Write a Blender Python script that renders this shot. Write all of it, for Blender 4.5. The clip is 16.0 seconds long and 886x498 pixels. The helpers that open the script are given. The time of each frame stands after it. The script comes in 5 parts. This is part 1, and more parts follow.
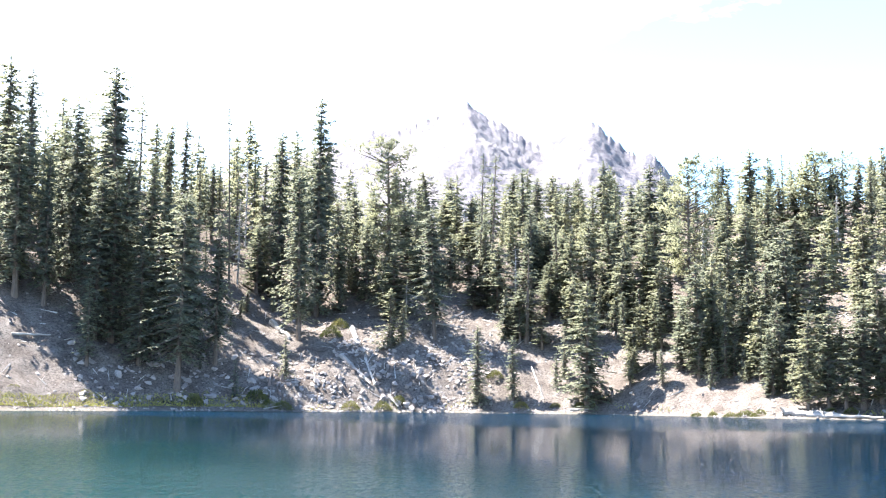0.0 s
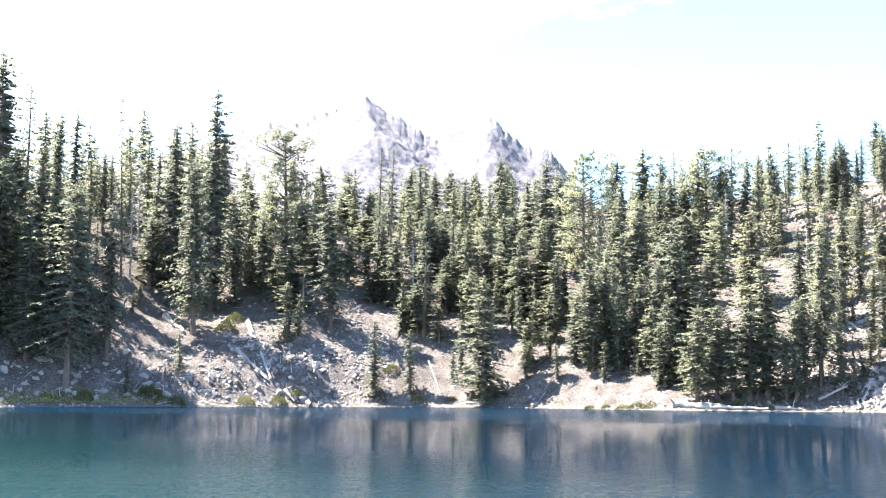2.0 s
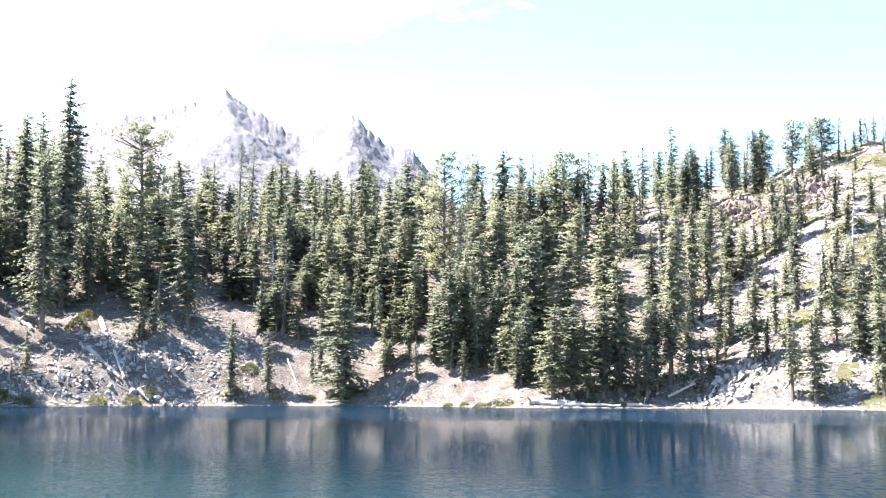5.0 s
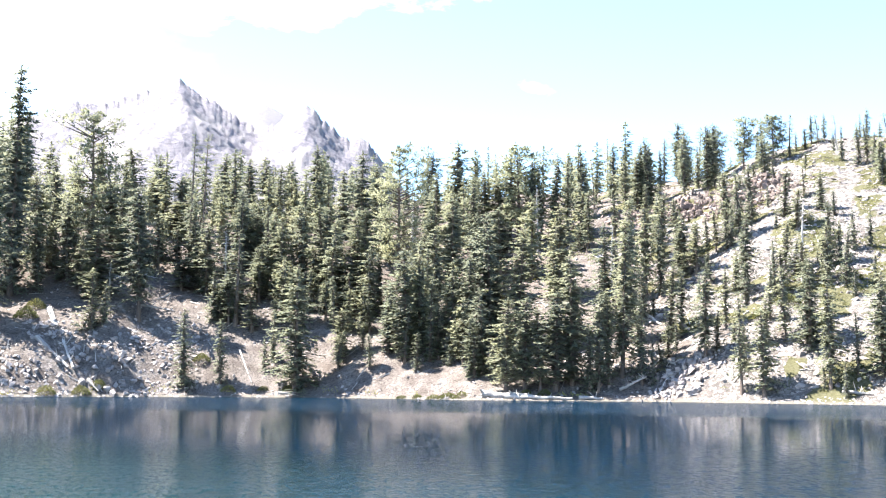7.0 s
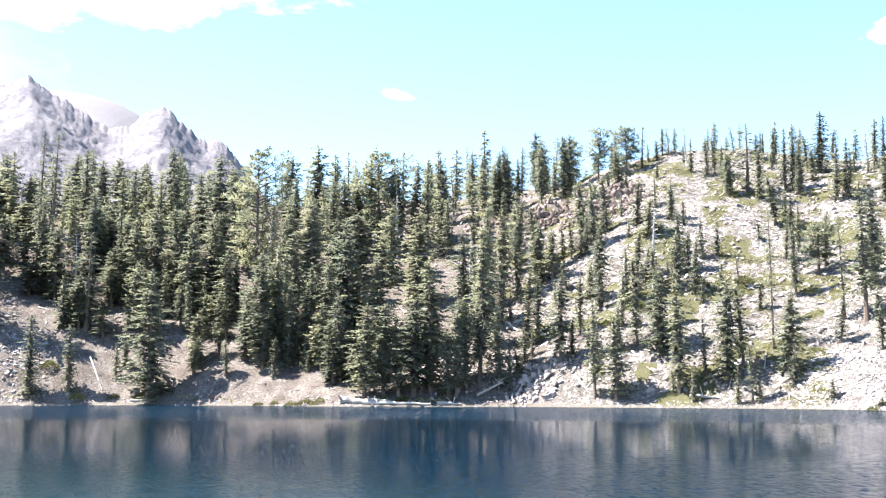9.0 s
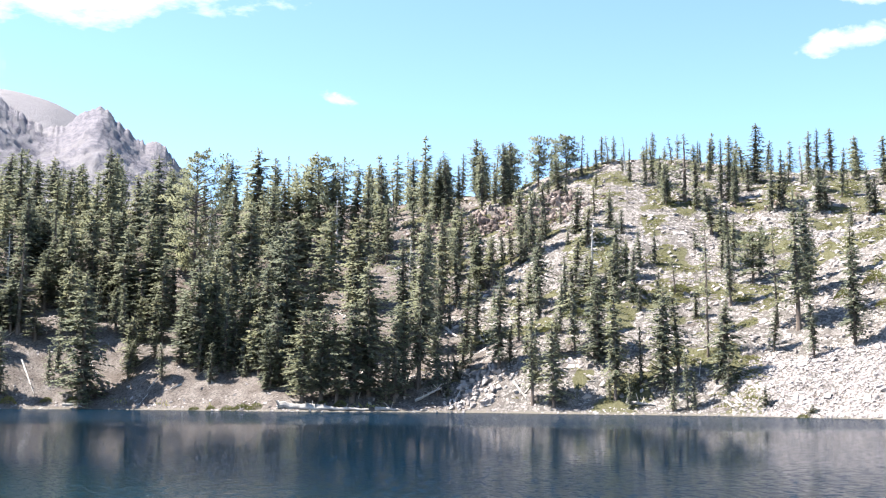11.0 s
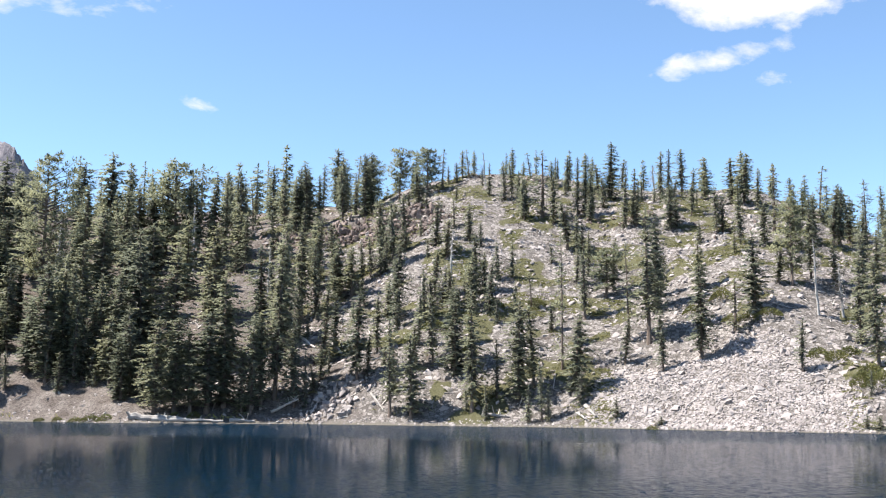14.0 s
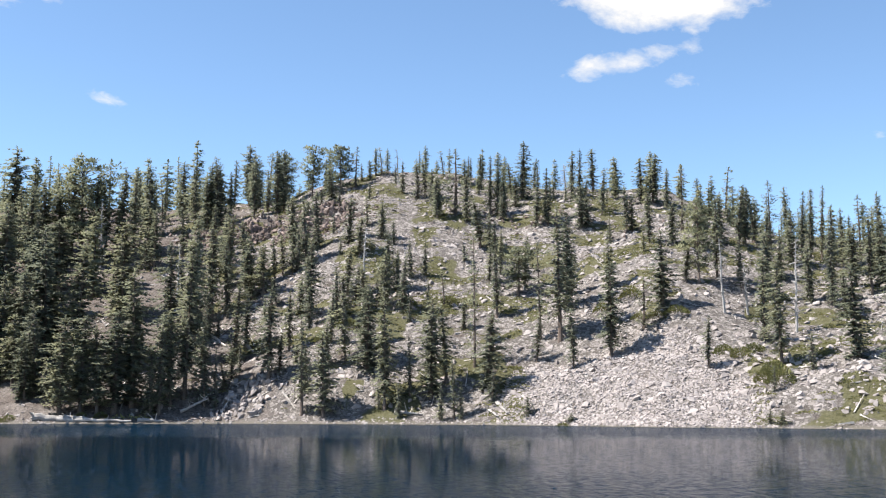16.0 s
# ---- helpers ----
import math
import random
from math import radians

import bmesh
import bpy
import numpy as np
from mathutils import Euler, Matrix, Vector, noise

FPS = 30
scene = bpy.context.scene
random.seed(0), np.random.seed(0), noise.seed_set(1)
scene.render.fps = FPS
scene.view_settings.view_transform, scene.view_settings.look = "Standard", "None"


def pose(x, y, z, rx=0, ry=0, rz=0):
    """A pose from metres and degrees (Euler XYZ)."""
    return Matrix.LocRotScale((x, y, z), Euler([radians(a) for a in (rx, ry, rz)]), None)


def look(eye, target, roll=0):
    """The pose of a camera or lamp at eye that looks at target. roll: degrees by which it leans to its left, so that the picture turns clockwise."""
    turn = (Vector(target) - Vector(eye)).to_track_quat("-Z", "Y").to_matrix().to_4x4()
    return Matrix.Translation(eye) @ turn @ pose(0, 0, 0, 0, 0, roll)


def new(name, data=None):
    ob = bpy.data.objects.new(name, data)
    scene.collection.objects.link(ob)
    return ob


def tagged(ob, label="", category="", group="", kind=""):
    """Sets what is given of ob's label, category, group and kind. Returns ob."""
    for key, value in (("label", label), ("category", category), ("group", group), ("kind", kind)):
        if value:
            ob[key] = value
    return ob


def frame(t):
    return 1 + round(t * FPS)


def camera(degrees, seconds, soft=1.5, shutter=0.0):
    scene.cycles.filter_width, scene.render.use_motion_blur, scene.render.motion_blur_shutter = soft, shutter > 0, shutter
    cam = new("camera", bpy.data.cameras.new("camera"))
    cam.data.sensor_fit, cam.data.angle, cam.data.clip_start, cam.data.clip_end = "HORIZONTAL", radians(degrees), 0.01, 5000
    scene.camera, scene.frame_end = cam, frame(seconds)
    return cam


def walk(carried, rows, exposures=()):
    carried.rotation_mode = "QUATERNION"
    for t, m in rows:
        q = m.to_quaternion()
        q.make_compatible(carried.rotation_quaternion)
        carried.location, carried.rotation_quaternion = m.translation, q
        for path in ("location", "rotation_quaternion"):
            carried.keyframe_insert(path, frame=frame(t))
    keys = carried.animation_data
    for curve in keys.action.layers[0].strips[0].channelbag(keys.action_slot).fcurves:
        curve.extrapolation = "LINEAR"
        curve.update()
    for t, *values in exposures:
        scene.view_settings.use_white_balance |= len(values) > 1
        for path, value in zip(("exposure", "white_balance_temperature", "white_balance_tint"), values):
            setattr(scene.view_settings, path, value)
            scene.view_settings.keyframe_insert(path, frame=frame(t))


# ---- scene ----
cam = camera(42.39, 16.0, soft=1.15)
EYE = 1.9
# seconds, yaw, pitch, roll: the camera turns on the spot
ROWS = [
    (0.0, 0.001, 7.379, -0.530),
    (0.5, -0.979, 7.241, -0.537),
    (1.0, -2.568, 7.167, -0.509),
    (1.5, -3.757, 7.134, -0.330),
    (2.0, -5.128, 7.108, -0.213),
    (2.5, -6.570, 7.078, -0.157),
    (3.0, -7.946, 7.107, -0.070),
    (3.5, -9.196, 7.116, 0.180),
    (4.0, -10.362, 7.084, 0.211),
    (4.2, -10.780, 7.085, 0.200),
    (6.3, -13.430, 6.930, -0.420),
    (6.5, -13.575, 6.878, -0.435),
    (7.0, -14.457, 6.655, -0.305),
    (7.5, -16.762, 6.527, 0.014),
    (8.0, -18.732, 6.557, -0.014),
    (8.5, -20.451, 6.771, 0.052),
    (8.7, -20.920, 6.860, 0.050),
    (10.8, -24.180, 7.235, -0.280),
    (11.0, -24.569, 7.254, -0.295),
    (11.5, -25.700, 7.306, -0.332),
    (12.0, -27.120, 7.390, -0.393),
    (12.5, -28.400, 7.493, -0.234),
    (13.0, -29.517, 7.637, -0.195),
    (13.5, -30.583, 7.769, -0.453),
    (14.0, -31.657, 7.868, -0.429),
    (14.5, -32.809, 7.877, -0.582),
    (15.0, -33.925, 7.855, -0.495),
    (15.5, -34.983, 7.850, -0.208),
    (16.0, -36.001, 7.784, -0.036),
]
walk(cam, [(t, pose(0, 0, EYE, 90 + pitch, roll, yaw)) for t, yaw, pitch, roll in ROWS],
     exposures=[(0.0, 2.95), (2.0, 2.92), (4.0, 2.88), (6.5, 2.79), (8.5, 2.59), (11.0, 2.06), (12.5, 1.90), (14.0, 1.52), (16.0, 1.34)])

# ---- world and sun ----
SUN_AZ, SUN_EL = -62.0, 55.0
world = bpy.data.worlds.new("world")
scene.world = world
world.use_nodes = True
wn = world.node_tree.nodes
sky = wn.new("ShaderNodeTexSky")
sky.sky_type = "NISHITA"
sky.sun_disc = False
sky.sun_elevation, sky.sun_rotation = radians(SUN_EL), radians(SUN_AZ)
sky.altitude, sky.air_density, sky.dust_density, sky.ozone_density = 2200, 1.0, 0.22, 2.6
wn["Background"].inputs["Strength"].default_value = 0.089
thin_air = wn.new("ShaderNodeMix")
thin_air.data_type, thin_air.blend_type = "RGBA", "MULTIPLY"
thin_air.inputs[0].default_value, thin_air.inputs[7].default_value = 1.0, (0.98, 1.025, 1.005, 1)
world.node_tree.links.new(sky.outputs[0], thin_air.inputs[6])
world.node_tree.links.new(thin_air.outputs[2], wn["Background"].inputs["Color"])
sun = new("sun", bpy.data.lights.new("sun", "SUN"))
sun.data.energy, sun.data.angle, sun.data.color = 5.0, radians(0.53), (1.0, 0.945, 0.88)
sun_way = Vector((math.sin(radians(SUN_AZ)) * math.cos(radians(SUN_EL)), math.cos(radians(SUN_AZ)) * math.cos(radians(SUN_EL)), math.sin(radians(SUN_EL))))
sun.matrix_world = look(sun_way * 50, (0, 0, 0))


# ---- materials ----
def material(name, rough=0.8, spec=0.3, metal=0.0):
    m = bpy.data.materials.new(name)
    m.use_nodes = True
    b = m.node_tree.nodes["Principled BSDF"]
    b.inputs["Roughness"].default_value = rough
    b.inputs["Specular IOR Level"].default_value = spec
    b.inputs["Metallic"].default_value = metal
    return m, m.node_tree.nodes, m.node_tree.links, b


def tex_noise(n, l, scale, detail=6, rough=0.6, coords=None, stretch=None):
    tex = n.new("ShaderNodeTexNoise")
    tex.inputs["Scale"].default_value = scale
    tex.inputs["Detail"].default_value = detail
    tex.inputs["Roughness"].default_value = rough
    if coords is not None:
        if stretch:
            mp = n.new("ShaderNodeMapping")
            mp.inputs["Scale"].default_value = stretch
            l.new(coords, mp.inputs["Vector"])
            coords = mp.outputs[0]
        l.new(coords, tex.inputs["Vector"])
    return tex.outputs["Fac"]


def ramp(n, l, fac, stops):
    r = n.new("ShaderNodeValToRGB")
    e = r.color_ramp.elements
    while len(e) < len(stops):
        e.new(0.5)
    for k, (at, c) in zip(e, stops):
        k.position, k.color = at, (*c, 1)
    l.new(fac, r.inputs[0])
    return r.outputs[0]


def mix(n, l, fac, a, b, how="MIX"):
    x = n.new("ShaderNodeMix")
    x.data_type, x.blend_type = "RGBA", how
    for s, v in ((x.inputs[0], fac), (x.inputs[6], a), (x.inputs[7], b)):
        if isinstance(v, (int, float)):
            s.default_value = v
        elif isinstance(v, tuple):
            s.default_value = (*v, 1)
        else:
            l.new(v, s)
    return x.outputs[2]


def bump(n, l, b, height, strength, dist):
    k = n.new("ShaderNodeBump")
    k.inputs["Strength"].default_value, k.inputs["Distance"].default_value = strength, dist
    l.new(height, k.inputs["Height"])
    l.new(k.outputs[0], b.inputs["Normal"])


def place(n):
    return n.new("ShaderNodeNewGeometry").outputs["Position"]


def foliage(name, dark, mid, light, glow=0.25):
    m, n, l, b = material(name, 0.65, 0.12)
    info = n.new("ShaderNodeObjectInfo").outputs["Random"]
    geo = n.new("ShaderNodeNewGeometry")
    patch = tex_noise(n, l, 0.22, 2, 0.5, geo.outputs["Position"])
    blend = n.new("ShaderNodeMath")
    blend.operation = "MULTIPLY_ADD"
    l.new(patch, blend.inputs[0])
    blend.inputs[1].default_value = 0.9
    half = n.new("ShaderNodeMath")
    half.operation = "MULTIPLY_ADD"
    l.new(info, half.inputs[0])
    half.inputs[1].default_value, half.inputs[2].default_value = 0.7, -0.3
    l.new(half.outputs[0], blend.inputs[2])
    tone = ramp(n, l, blend.outputs[0], [(0.0, dark), (0.5, mid), (1.0, light)])
    spray = ramp(n, l, geo.outputs["Random Per Island"], [(0.0, (0.80, 0.82, 0.84)), (0.55, (1, 1, 1)), (1.0, (1.2, 1.18, 1.08))])
    col = mix(n, l, 1.0, tone, spray, "MULTIPLY")
    l.new(col, b.inputs["Base Color"])
    tr = n.new("ShaderNodeBsdfTranslucent")
    l.new(col, tr.inputs["Color"])
    ms = n.new("ShaderNodeMixShader")
    ms.inputs[0].default_value = glow
    l.new(b.outputs[0], ms.inputs[1])
    l.new(tr.outputs[0], ms.inputs[2])
    l.new(ms.outputs[0], n["Material Output"].inputs["Surface"])
    return m


FIR = foliage("fir_needles", (0.136, 0.151, 0.114), (0.196, 0.209, 0.146), (0.266, 0.268, 0.172), 0.48)
PINE = foliage("pine_needles", (0.138, 0.152, 0.110), (0.194, 0.207, 0.140), (0.260, 0.262, 0.162), 0.48)
# inner twigs, darker than the needles: crown shade put into the colour
SHADED_HEART = foliage("shaded_inner_twigs", (0.100, 0.104, 0.086), (0.130, 0.133, 0.108), (0.160, 0.160, 0.126), 0.3)
SHRUB = foliage("shrub_leaves", (0.095, 0.103, 0.044), (0.145, 0.146, 0.060), (0.20, 0.19, 0.082))
GRASS = foliage("grass_blades", (0.187, 0.204, 0.051), (0.272, 0.264, 0.076), (0.340, 0.306, 0.111))


def bark_material(name, a, b_):
    m, n, l, b = material(name, 0.9, 0.15)
    p = n.new("ShaderNodeTexCoord").outputs["Object"]
    f = tex_noise(n, l, 3.0, 8, 0.7, p, (3, 3, 0.5))
    info = n.new("ShaderNodeObjectInfo").outputs["Random"]
    shade = ramp(n, l, info, [(0, (0.75, 0.75, 0.75)), (1, (1.2, 1.2, 1.2))])
    l.new(mix(n, l, 1.0, ramp(n, l, f, [(0.3, a), (0.7, b_)]), shade, "MULTIPLY"), b.inputs["Base Color"])
    bump(n, l, b, f, 0.6, 0.05)
    return m


BARK = bark_material("bark", (0.085, 0.066, 0.054), (0.185, 0.148, 0.124))
DEAD = bark_material("weathered_wood", (0.26, 0.24, 0.222), (0.46, 0.43, 0.40))


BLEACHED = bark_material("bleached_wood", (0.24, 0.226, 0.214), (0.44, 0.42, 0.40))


def rock_material(name, a, b_, c, scale=1.0, lump=0.05):
    m, n, l, b = material(name, 0.88, 0.2)
    p = place(n)
    big = tex_noise(n, l, 0.35 * scale, 5, 0.6, p)
    fine = tex_noise(n, l, 6.0 * scale, 9, 0.72, p)
    isle = n.new("ShaderNodeNewGeometry").outputs["Random Per Island"]
    base = mix(n, l, ramp(n, l, big, [(0.38, (0, 0, 0)), (0.62, (1, 1, 1))]), a, b_)
    base = mix(n, l, ramp(n, l, fine, [(0.5, (0, 0, 0)), (0.75, (0.7, 0.7, 0.7))]), base, c)
    base = mix(n, l, 1.0, base, ramp(n, l, isle, [(0, (0.72, 0.70, 0.70)), (0.6, (1, 1, 1)), (1, (1.25, 1.22, 1.2))]), "MULTIPLY")
    l.new(base, b.inputs["Base Color"])
    bump(n, l, b, fine, 0.7, lump)
    return m


ROCK = rock_material("talus_rock", (0.252, 0.228, 0.217), (0.320, 0.291, 0.278), (0.160, 0.143, 0.136))
CRAG = rock_material("crag_rock", (0.150, 0.116, 0.102), (0.220, 0.177, 0.157), (0.084, 0.071, 0.065), 0.6, 0.15)


def ground_material():
    m, n, l, b = material("hillside_soil", 0.95, 0.1)
    p = place(n)
    big = tex_noise(n, l, 0.06, 6, 0.6, p)
    midn = tex_noise(n, l, 0.45, 7, 0.65, p)
    fine = tex_noise(n, l, 4.0, 9, 0.75, p)
    soil = ramp(n, l, midn, [(0.32, (0.086, 0.071, 0.063)), (0.5, (0.138, 0.119, 0.108)), (0.68, (0.204, 0.182, 0.168))])
    gravel = ramp(n, l, fine, [(0.36, (0.296, 0.284, 0.272)), (0.5, (1, 1, 1)), (0.66, (1.4, 1.38, 1.36))])
    col = mix(n, l, 1.0, soil, gravel, "MULTIPLY")
    cells = n.new("ShaderNodeTexVoronoi")
    cells.inputs["Scale"].default_value = 2.3
    shift = n.new("ShaderNodeTexNoise")
    shift.inputs["Scale"].default_value, shift.inputs["Detail"].default_value = 2.5, 4
    l.new(p, shift.inputs["Vector"])
    warp = n.new("ShaderNodeVectorMath")
    warp.operation = "MULTIPLY_ADD"
    l.new(shift.outputs["Color"], warp.inputs[0])
    warp.inputs[1].default_value = (0.7, 0.7, 0.7)
    l.new(p, warp.inputs[2])
    l.new(warp.outputs[0], cells.inputs["Vector"])
    edges = n.new("ShaderNodeTexVoronoi")
    edges.feature = "DISTANCE_TO_EDGE"
    edges.inputs["Scale"].default_value = 2.3
    l.new(warp.outputs[0], edges.inputs["Vector"])
    # tone varies by stone; dark cells deepened to paint shadow among the rubble
    cobble = mix(n, l, ramp(n, l, cells.outputs["Color"], [(0.2, (0, 0, 0)), (0.8, (1, 1, 1))]), (0.112, 0.101, 0.094), (0.305, 0.278, 0.262))
    cobble = mix(n, l, ramp(n, l, edges.outputs["Distance"], [(0.0, (1, 1, 1)), (0.13, (0, 0, 0))]), cobble, (0.070, 0.062, 0.054))
    rub = n.new("ShaderNodeAttribute")
    rub.attribute_name = "rubble"
    rub_mix = n.new("ShaderNodeMath")
    rub_mix.operation = "ADD"
    l.new(rub.outputs["Fac"], rub_mix.inputs[0])
    l.new(midn, rub_mix.inputs[1])
    col = mix(n, l, ramp(n, l, rub_mix.outputs[0], [(0.8, (0, 0, 0)), (0.95, (1, 1, 1))]), col, cobble)
    turf = n.new("ShaderNodeAttribute")
    turf.attribute_name = "turf"
    duff_shade_mask = n.new("ShaderNodeAttribute")
    duff_shade_mask.attribute_name = "duff_shade"
    add = n.new("ShaderNodeMath")
    add.operation = "ADD"
    l.new(turf.outputs["Fac"], add.inputs[0])
    l.new(midn, add.inputs[1])
    green = ramp(n, l, fine, [(0.3, (0.056, 0.056, 0.026)), (0.7, (0.118, 0.113, 0.056))])
    col = mix(n, l, ramp(n, l, add.outputs[0], [(0.92, (0, 0, 0)), (1.08, (0.9, 0.9, 0.9))]), col, green)
    # brown needle litter, its dark tone also standing in for shade under trees
    needles = ramp(n, l, fine, [(0.3, (0.080, 0.062, 0.052)), (0.7, (0.145, 0.120, 0.103))])
    add2 = n.new("ShaderNodeMath")
    add2.operation = "ADD"
    l.new(duff_shade_mask.outputs["Fac"], add2.inputs[0])
    l.new(midn, add2.inputs[1])
    col = mix(n, l, ramp(n, l, add2.outputs[0], [(0.95, (0, 0, 0)), (1.15, (0.85, 0.85, 0.85))]), col, needles)
    zed = n.new("ShaderNodeSeparateXYZ")
    l.new(p, zed.inputs[0])
    rim = n.new("ShaderNodeMath")
    rim.operation = "MULTIPLY_ADD"
    l.new(midn, rim.inputs[0])
    rim.inputs[1].default_value = 0.5
    l.new(zed.outputs[2], rim.inputs[2])
    silt = ramp(n, l, fine, [(0.3, (0.115, 0.102, 0.084)), (0.7, (0.175, 0.158, 0.134))])
    col = mix(n, l, ramp(n, l, rim.outputs[0], [(0.36, (1, 1, 1)), (0.56, (0, 0, 0))]), col, silt)
    l.new(col, b.inputs["Base Color"])
    relief = n.new("ShaderNodeMath")
    relief.operation = "MULTIPLY_ADD"
    l.new(edges.outputs["Distance"], relief.inputs[0])
    l.new(rub.outputs["Fac"], relief.inputs[1])
    l.new(fine, relief.inputs[2])
    bump(n, l, b, relief.outputs[0], 1.0, 0.22)
    return m


GROUND = ground_material()


def water_material():
    m, n, l, b = material("lake_water", 0.03, 0.2)
    p = place(n)
    sep = n.new("ShaderNodeSeparateXYZ")
    l.new(p, sep.inputs[0])
    # clearer, greener water over the shelf on the west side
    shelf = n.new("ShaderNodeMath")
    shelf.operation = "MULTIPLY_ADD"
    l.new(tex_noise(n, l, 0.04, 3, 0.5, p), shelf.inputs[0])
    shelf.inputs[1].default_value = 16.0
    l.new(sep.outputs[0], shelf.inputs[2])
    shoal = n.new("ShaderNodeMath")
    shoal.operation = "MULTIPLY_ADD"
    l.new(sep.outputs[1], shoal.inputs[0])
    shoal.inputs[1].default_value = 0.45
    l.new(shelf.outputs[0], shoal.inputs[2])
    depth = n.new("ShaderNodeMapRange")
    depth.inputs[1].default_value, depth.inputs[2].default_value = 12.0, 28.0
    l.new(shoal.outputs[0], depth.inputs[0])
    body = n.new("ShaderNodeBsdfDiffuse")
    l.new(mix(n, l, depth.outputs[0], (0.003, 0.023, 0.024), (0.001, 0.012, 0.026)), body.inputs["Color"])
    # ripples: ruffled by the near shore and under the far one, calmer between
    w1 = tex_noise(n, l, 2.6, 5, 0.62, p)
    w2 = tex_noise(n, l, 0.6, 3, 0.5, p)
    bend = tex_noise(n, l, 0.05, 3, 0.5, p, (1, 0.35, 1))
    line = n.new("ShaderNodeMath")
    line.operation = "MULTIPLY_ADD"
    off = n.new("ShaderNodeMath")
    off.operation = "MULTIPLY_ADD"
    l.new(sep.outputs[0], off.inputs[0])
    off.inputs[1].default_value = 0.7
    l.new(sep.outputs[1], off.inputs[2])
    l.new(bend, line.inputs[0])
    line.inputs[1].default_value = 40.0
    l.new(off.outputs[0], line.inputs[2])
    far = n.new("ShaderNodeMapRange")
    far.inputs[1].default_value, far.inputs[2].default_value, far.inputs[3].default_value, far.inputs[4].default_value = 98.0, 114.0, 0.0, 0.8
    l.new(line.outputs[0], far.inputs[0])
    near = n.new("ShaderNodeMapRange")
    near.inputs[1].default_value, near.inputs[2].default_value, near.inputs[3].default_value, near.inputs[4].default_value = 62.0, 34.0, 0.0, 0.8
    l.new(line.outputs[0], near.inputs[0])
    still = n.new("ShaderNodeMath")
    still.operation = "MULTIPLY_ADD"
    l.new(depth.outputs[0], still.inputs[0])
    still.inputs[1].default_value, still.inputs[2].default_value = -0.68, 1.0
    lee = n.new("ShaderNodeMath")
    lee.operation = "MULTIPLY"
    l.new(near.outputs[0], lee.inputs[0])
    l.new(still.outputs[0], lee.inputs[1])
    ruff = n.new("ShaderNodeMath")
    ruff.operation = "ADD"
    l.new(far.outputs[0], ruff.inputs[0])
    l.new(lee.outputs[0], ruff.inputs[1])
    amp = n.new("ShaderNodeMath")
    amp.operation = "ADD"
    l.new(ruff.outputs[0], amp.inputs[0])
    amp.inputs[1].default_value = 0.024
    s = n.new("ShaderNodeMath")
    s.operation = "MULTIPLY_ADD"
    l.new(w2, s.inputs[0])
    s.inputs[1].default_value = 0.9
    l.new(w1, s.inputs[2])
    crest = n.new("ShaderNodeMapRange")
    crest.inputs[1].default_value, crest.inputs[2].default_value, crest.inputs[3].default_value, crest.inputs[4].default_value = 0.56, 0.68, 0.0, 6.5
    l.new(tex_noise(n, l, 3.0, 2, 0.5, p, (3.2, 0.7, 1)), crest.inputs[0])
    s2 = n.new("ShaderNodeMath")
    s2.operation = "ADD"
    l.new(s.outputs[0], s2.inputs[0])
    l.new(crest.outputs[0], s2.inputs[1])
    g = n.new("ShaderNodeMath")
    g.operation = "MULTIPLY"
    l.new(s2.outputs[0], g.inputs[0])
    l.new(amp.outputs[0], g.inputs[1])
    gloss = n.new("ShaderNodeBsdfGlossy")
    gloss.inputs["Color"].default_value = (0.60, 0.605, 0.62, 1)
    gloss.inputs["Roughness"].default_value = 0.045
    wave = n.new("ShaderNodeBump")
    wave.inputs["Strength"].default_value, wave.inputs["Distance"].default_value = 1.0, 0.09
    l.new(g.outputs[0], wave.inputs["Height"])
    fres = n.new("ShaderNodeFresnel")
    fres.inputs["IOR"].default_value = 1.333
    for node in (gloss, fres):
        l.new(wave.outputs[0], node.inputs["Normal"])
    ms = n.new("ShaderNodeMixShader")
    l.new(fres.outputs[0], ms.inputs[0])
    l.new(body.outputs[0], ms.inputs[1])
    l.new(gloss.outputs[0], ms.inputs[2])
    l.new(ms.outputs[0], n["Material Output"].inputs["Surface"])
    n.remove(b)
    return m


WATER = water_material()


def mountain_material():
    m, n, l, b = material("mountain_rock", 0.95, 0.1)
    p = place(n)
    big = tex_noise(n, l, 0.01, 8, 0.65, p)
    fine = tex_noise(n, l, 0.085, 10, 0.8, p)
    chute = tex_noise(n, l, 0.014, 8, 0.68, p, (1.0, 0.7, 0.7))
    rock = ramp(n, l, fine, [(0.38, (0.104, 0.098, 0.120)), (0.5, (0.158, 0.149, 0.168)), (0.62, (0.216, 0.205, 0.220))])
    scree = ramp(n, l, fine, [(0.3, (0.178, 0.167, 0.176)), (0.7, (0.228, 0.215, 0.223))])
    dome = n.new("ShaderNodeAttribute")
    dome.attribute_name = "dome"
    add = n.new("ShaderNodeMath")
    add.operation = "ADD"
    l.new(dome.outputs["Fac"], add.inputs[0])
    l.new(chute, add.inputs[1])
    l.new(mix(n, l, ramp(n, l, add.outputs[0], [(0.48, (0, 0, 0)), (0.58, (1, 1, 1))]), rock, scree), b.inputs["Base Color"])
    bump(n, l, b, fine, 0.9, 5.0)
    return m


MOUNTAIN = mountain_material()


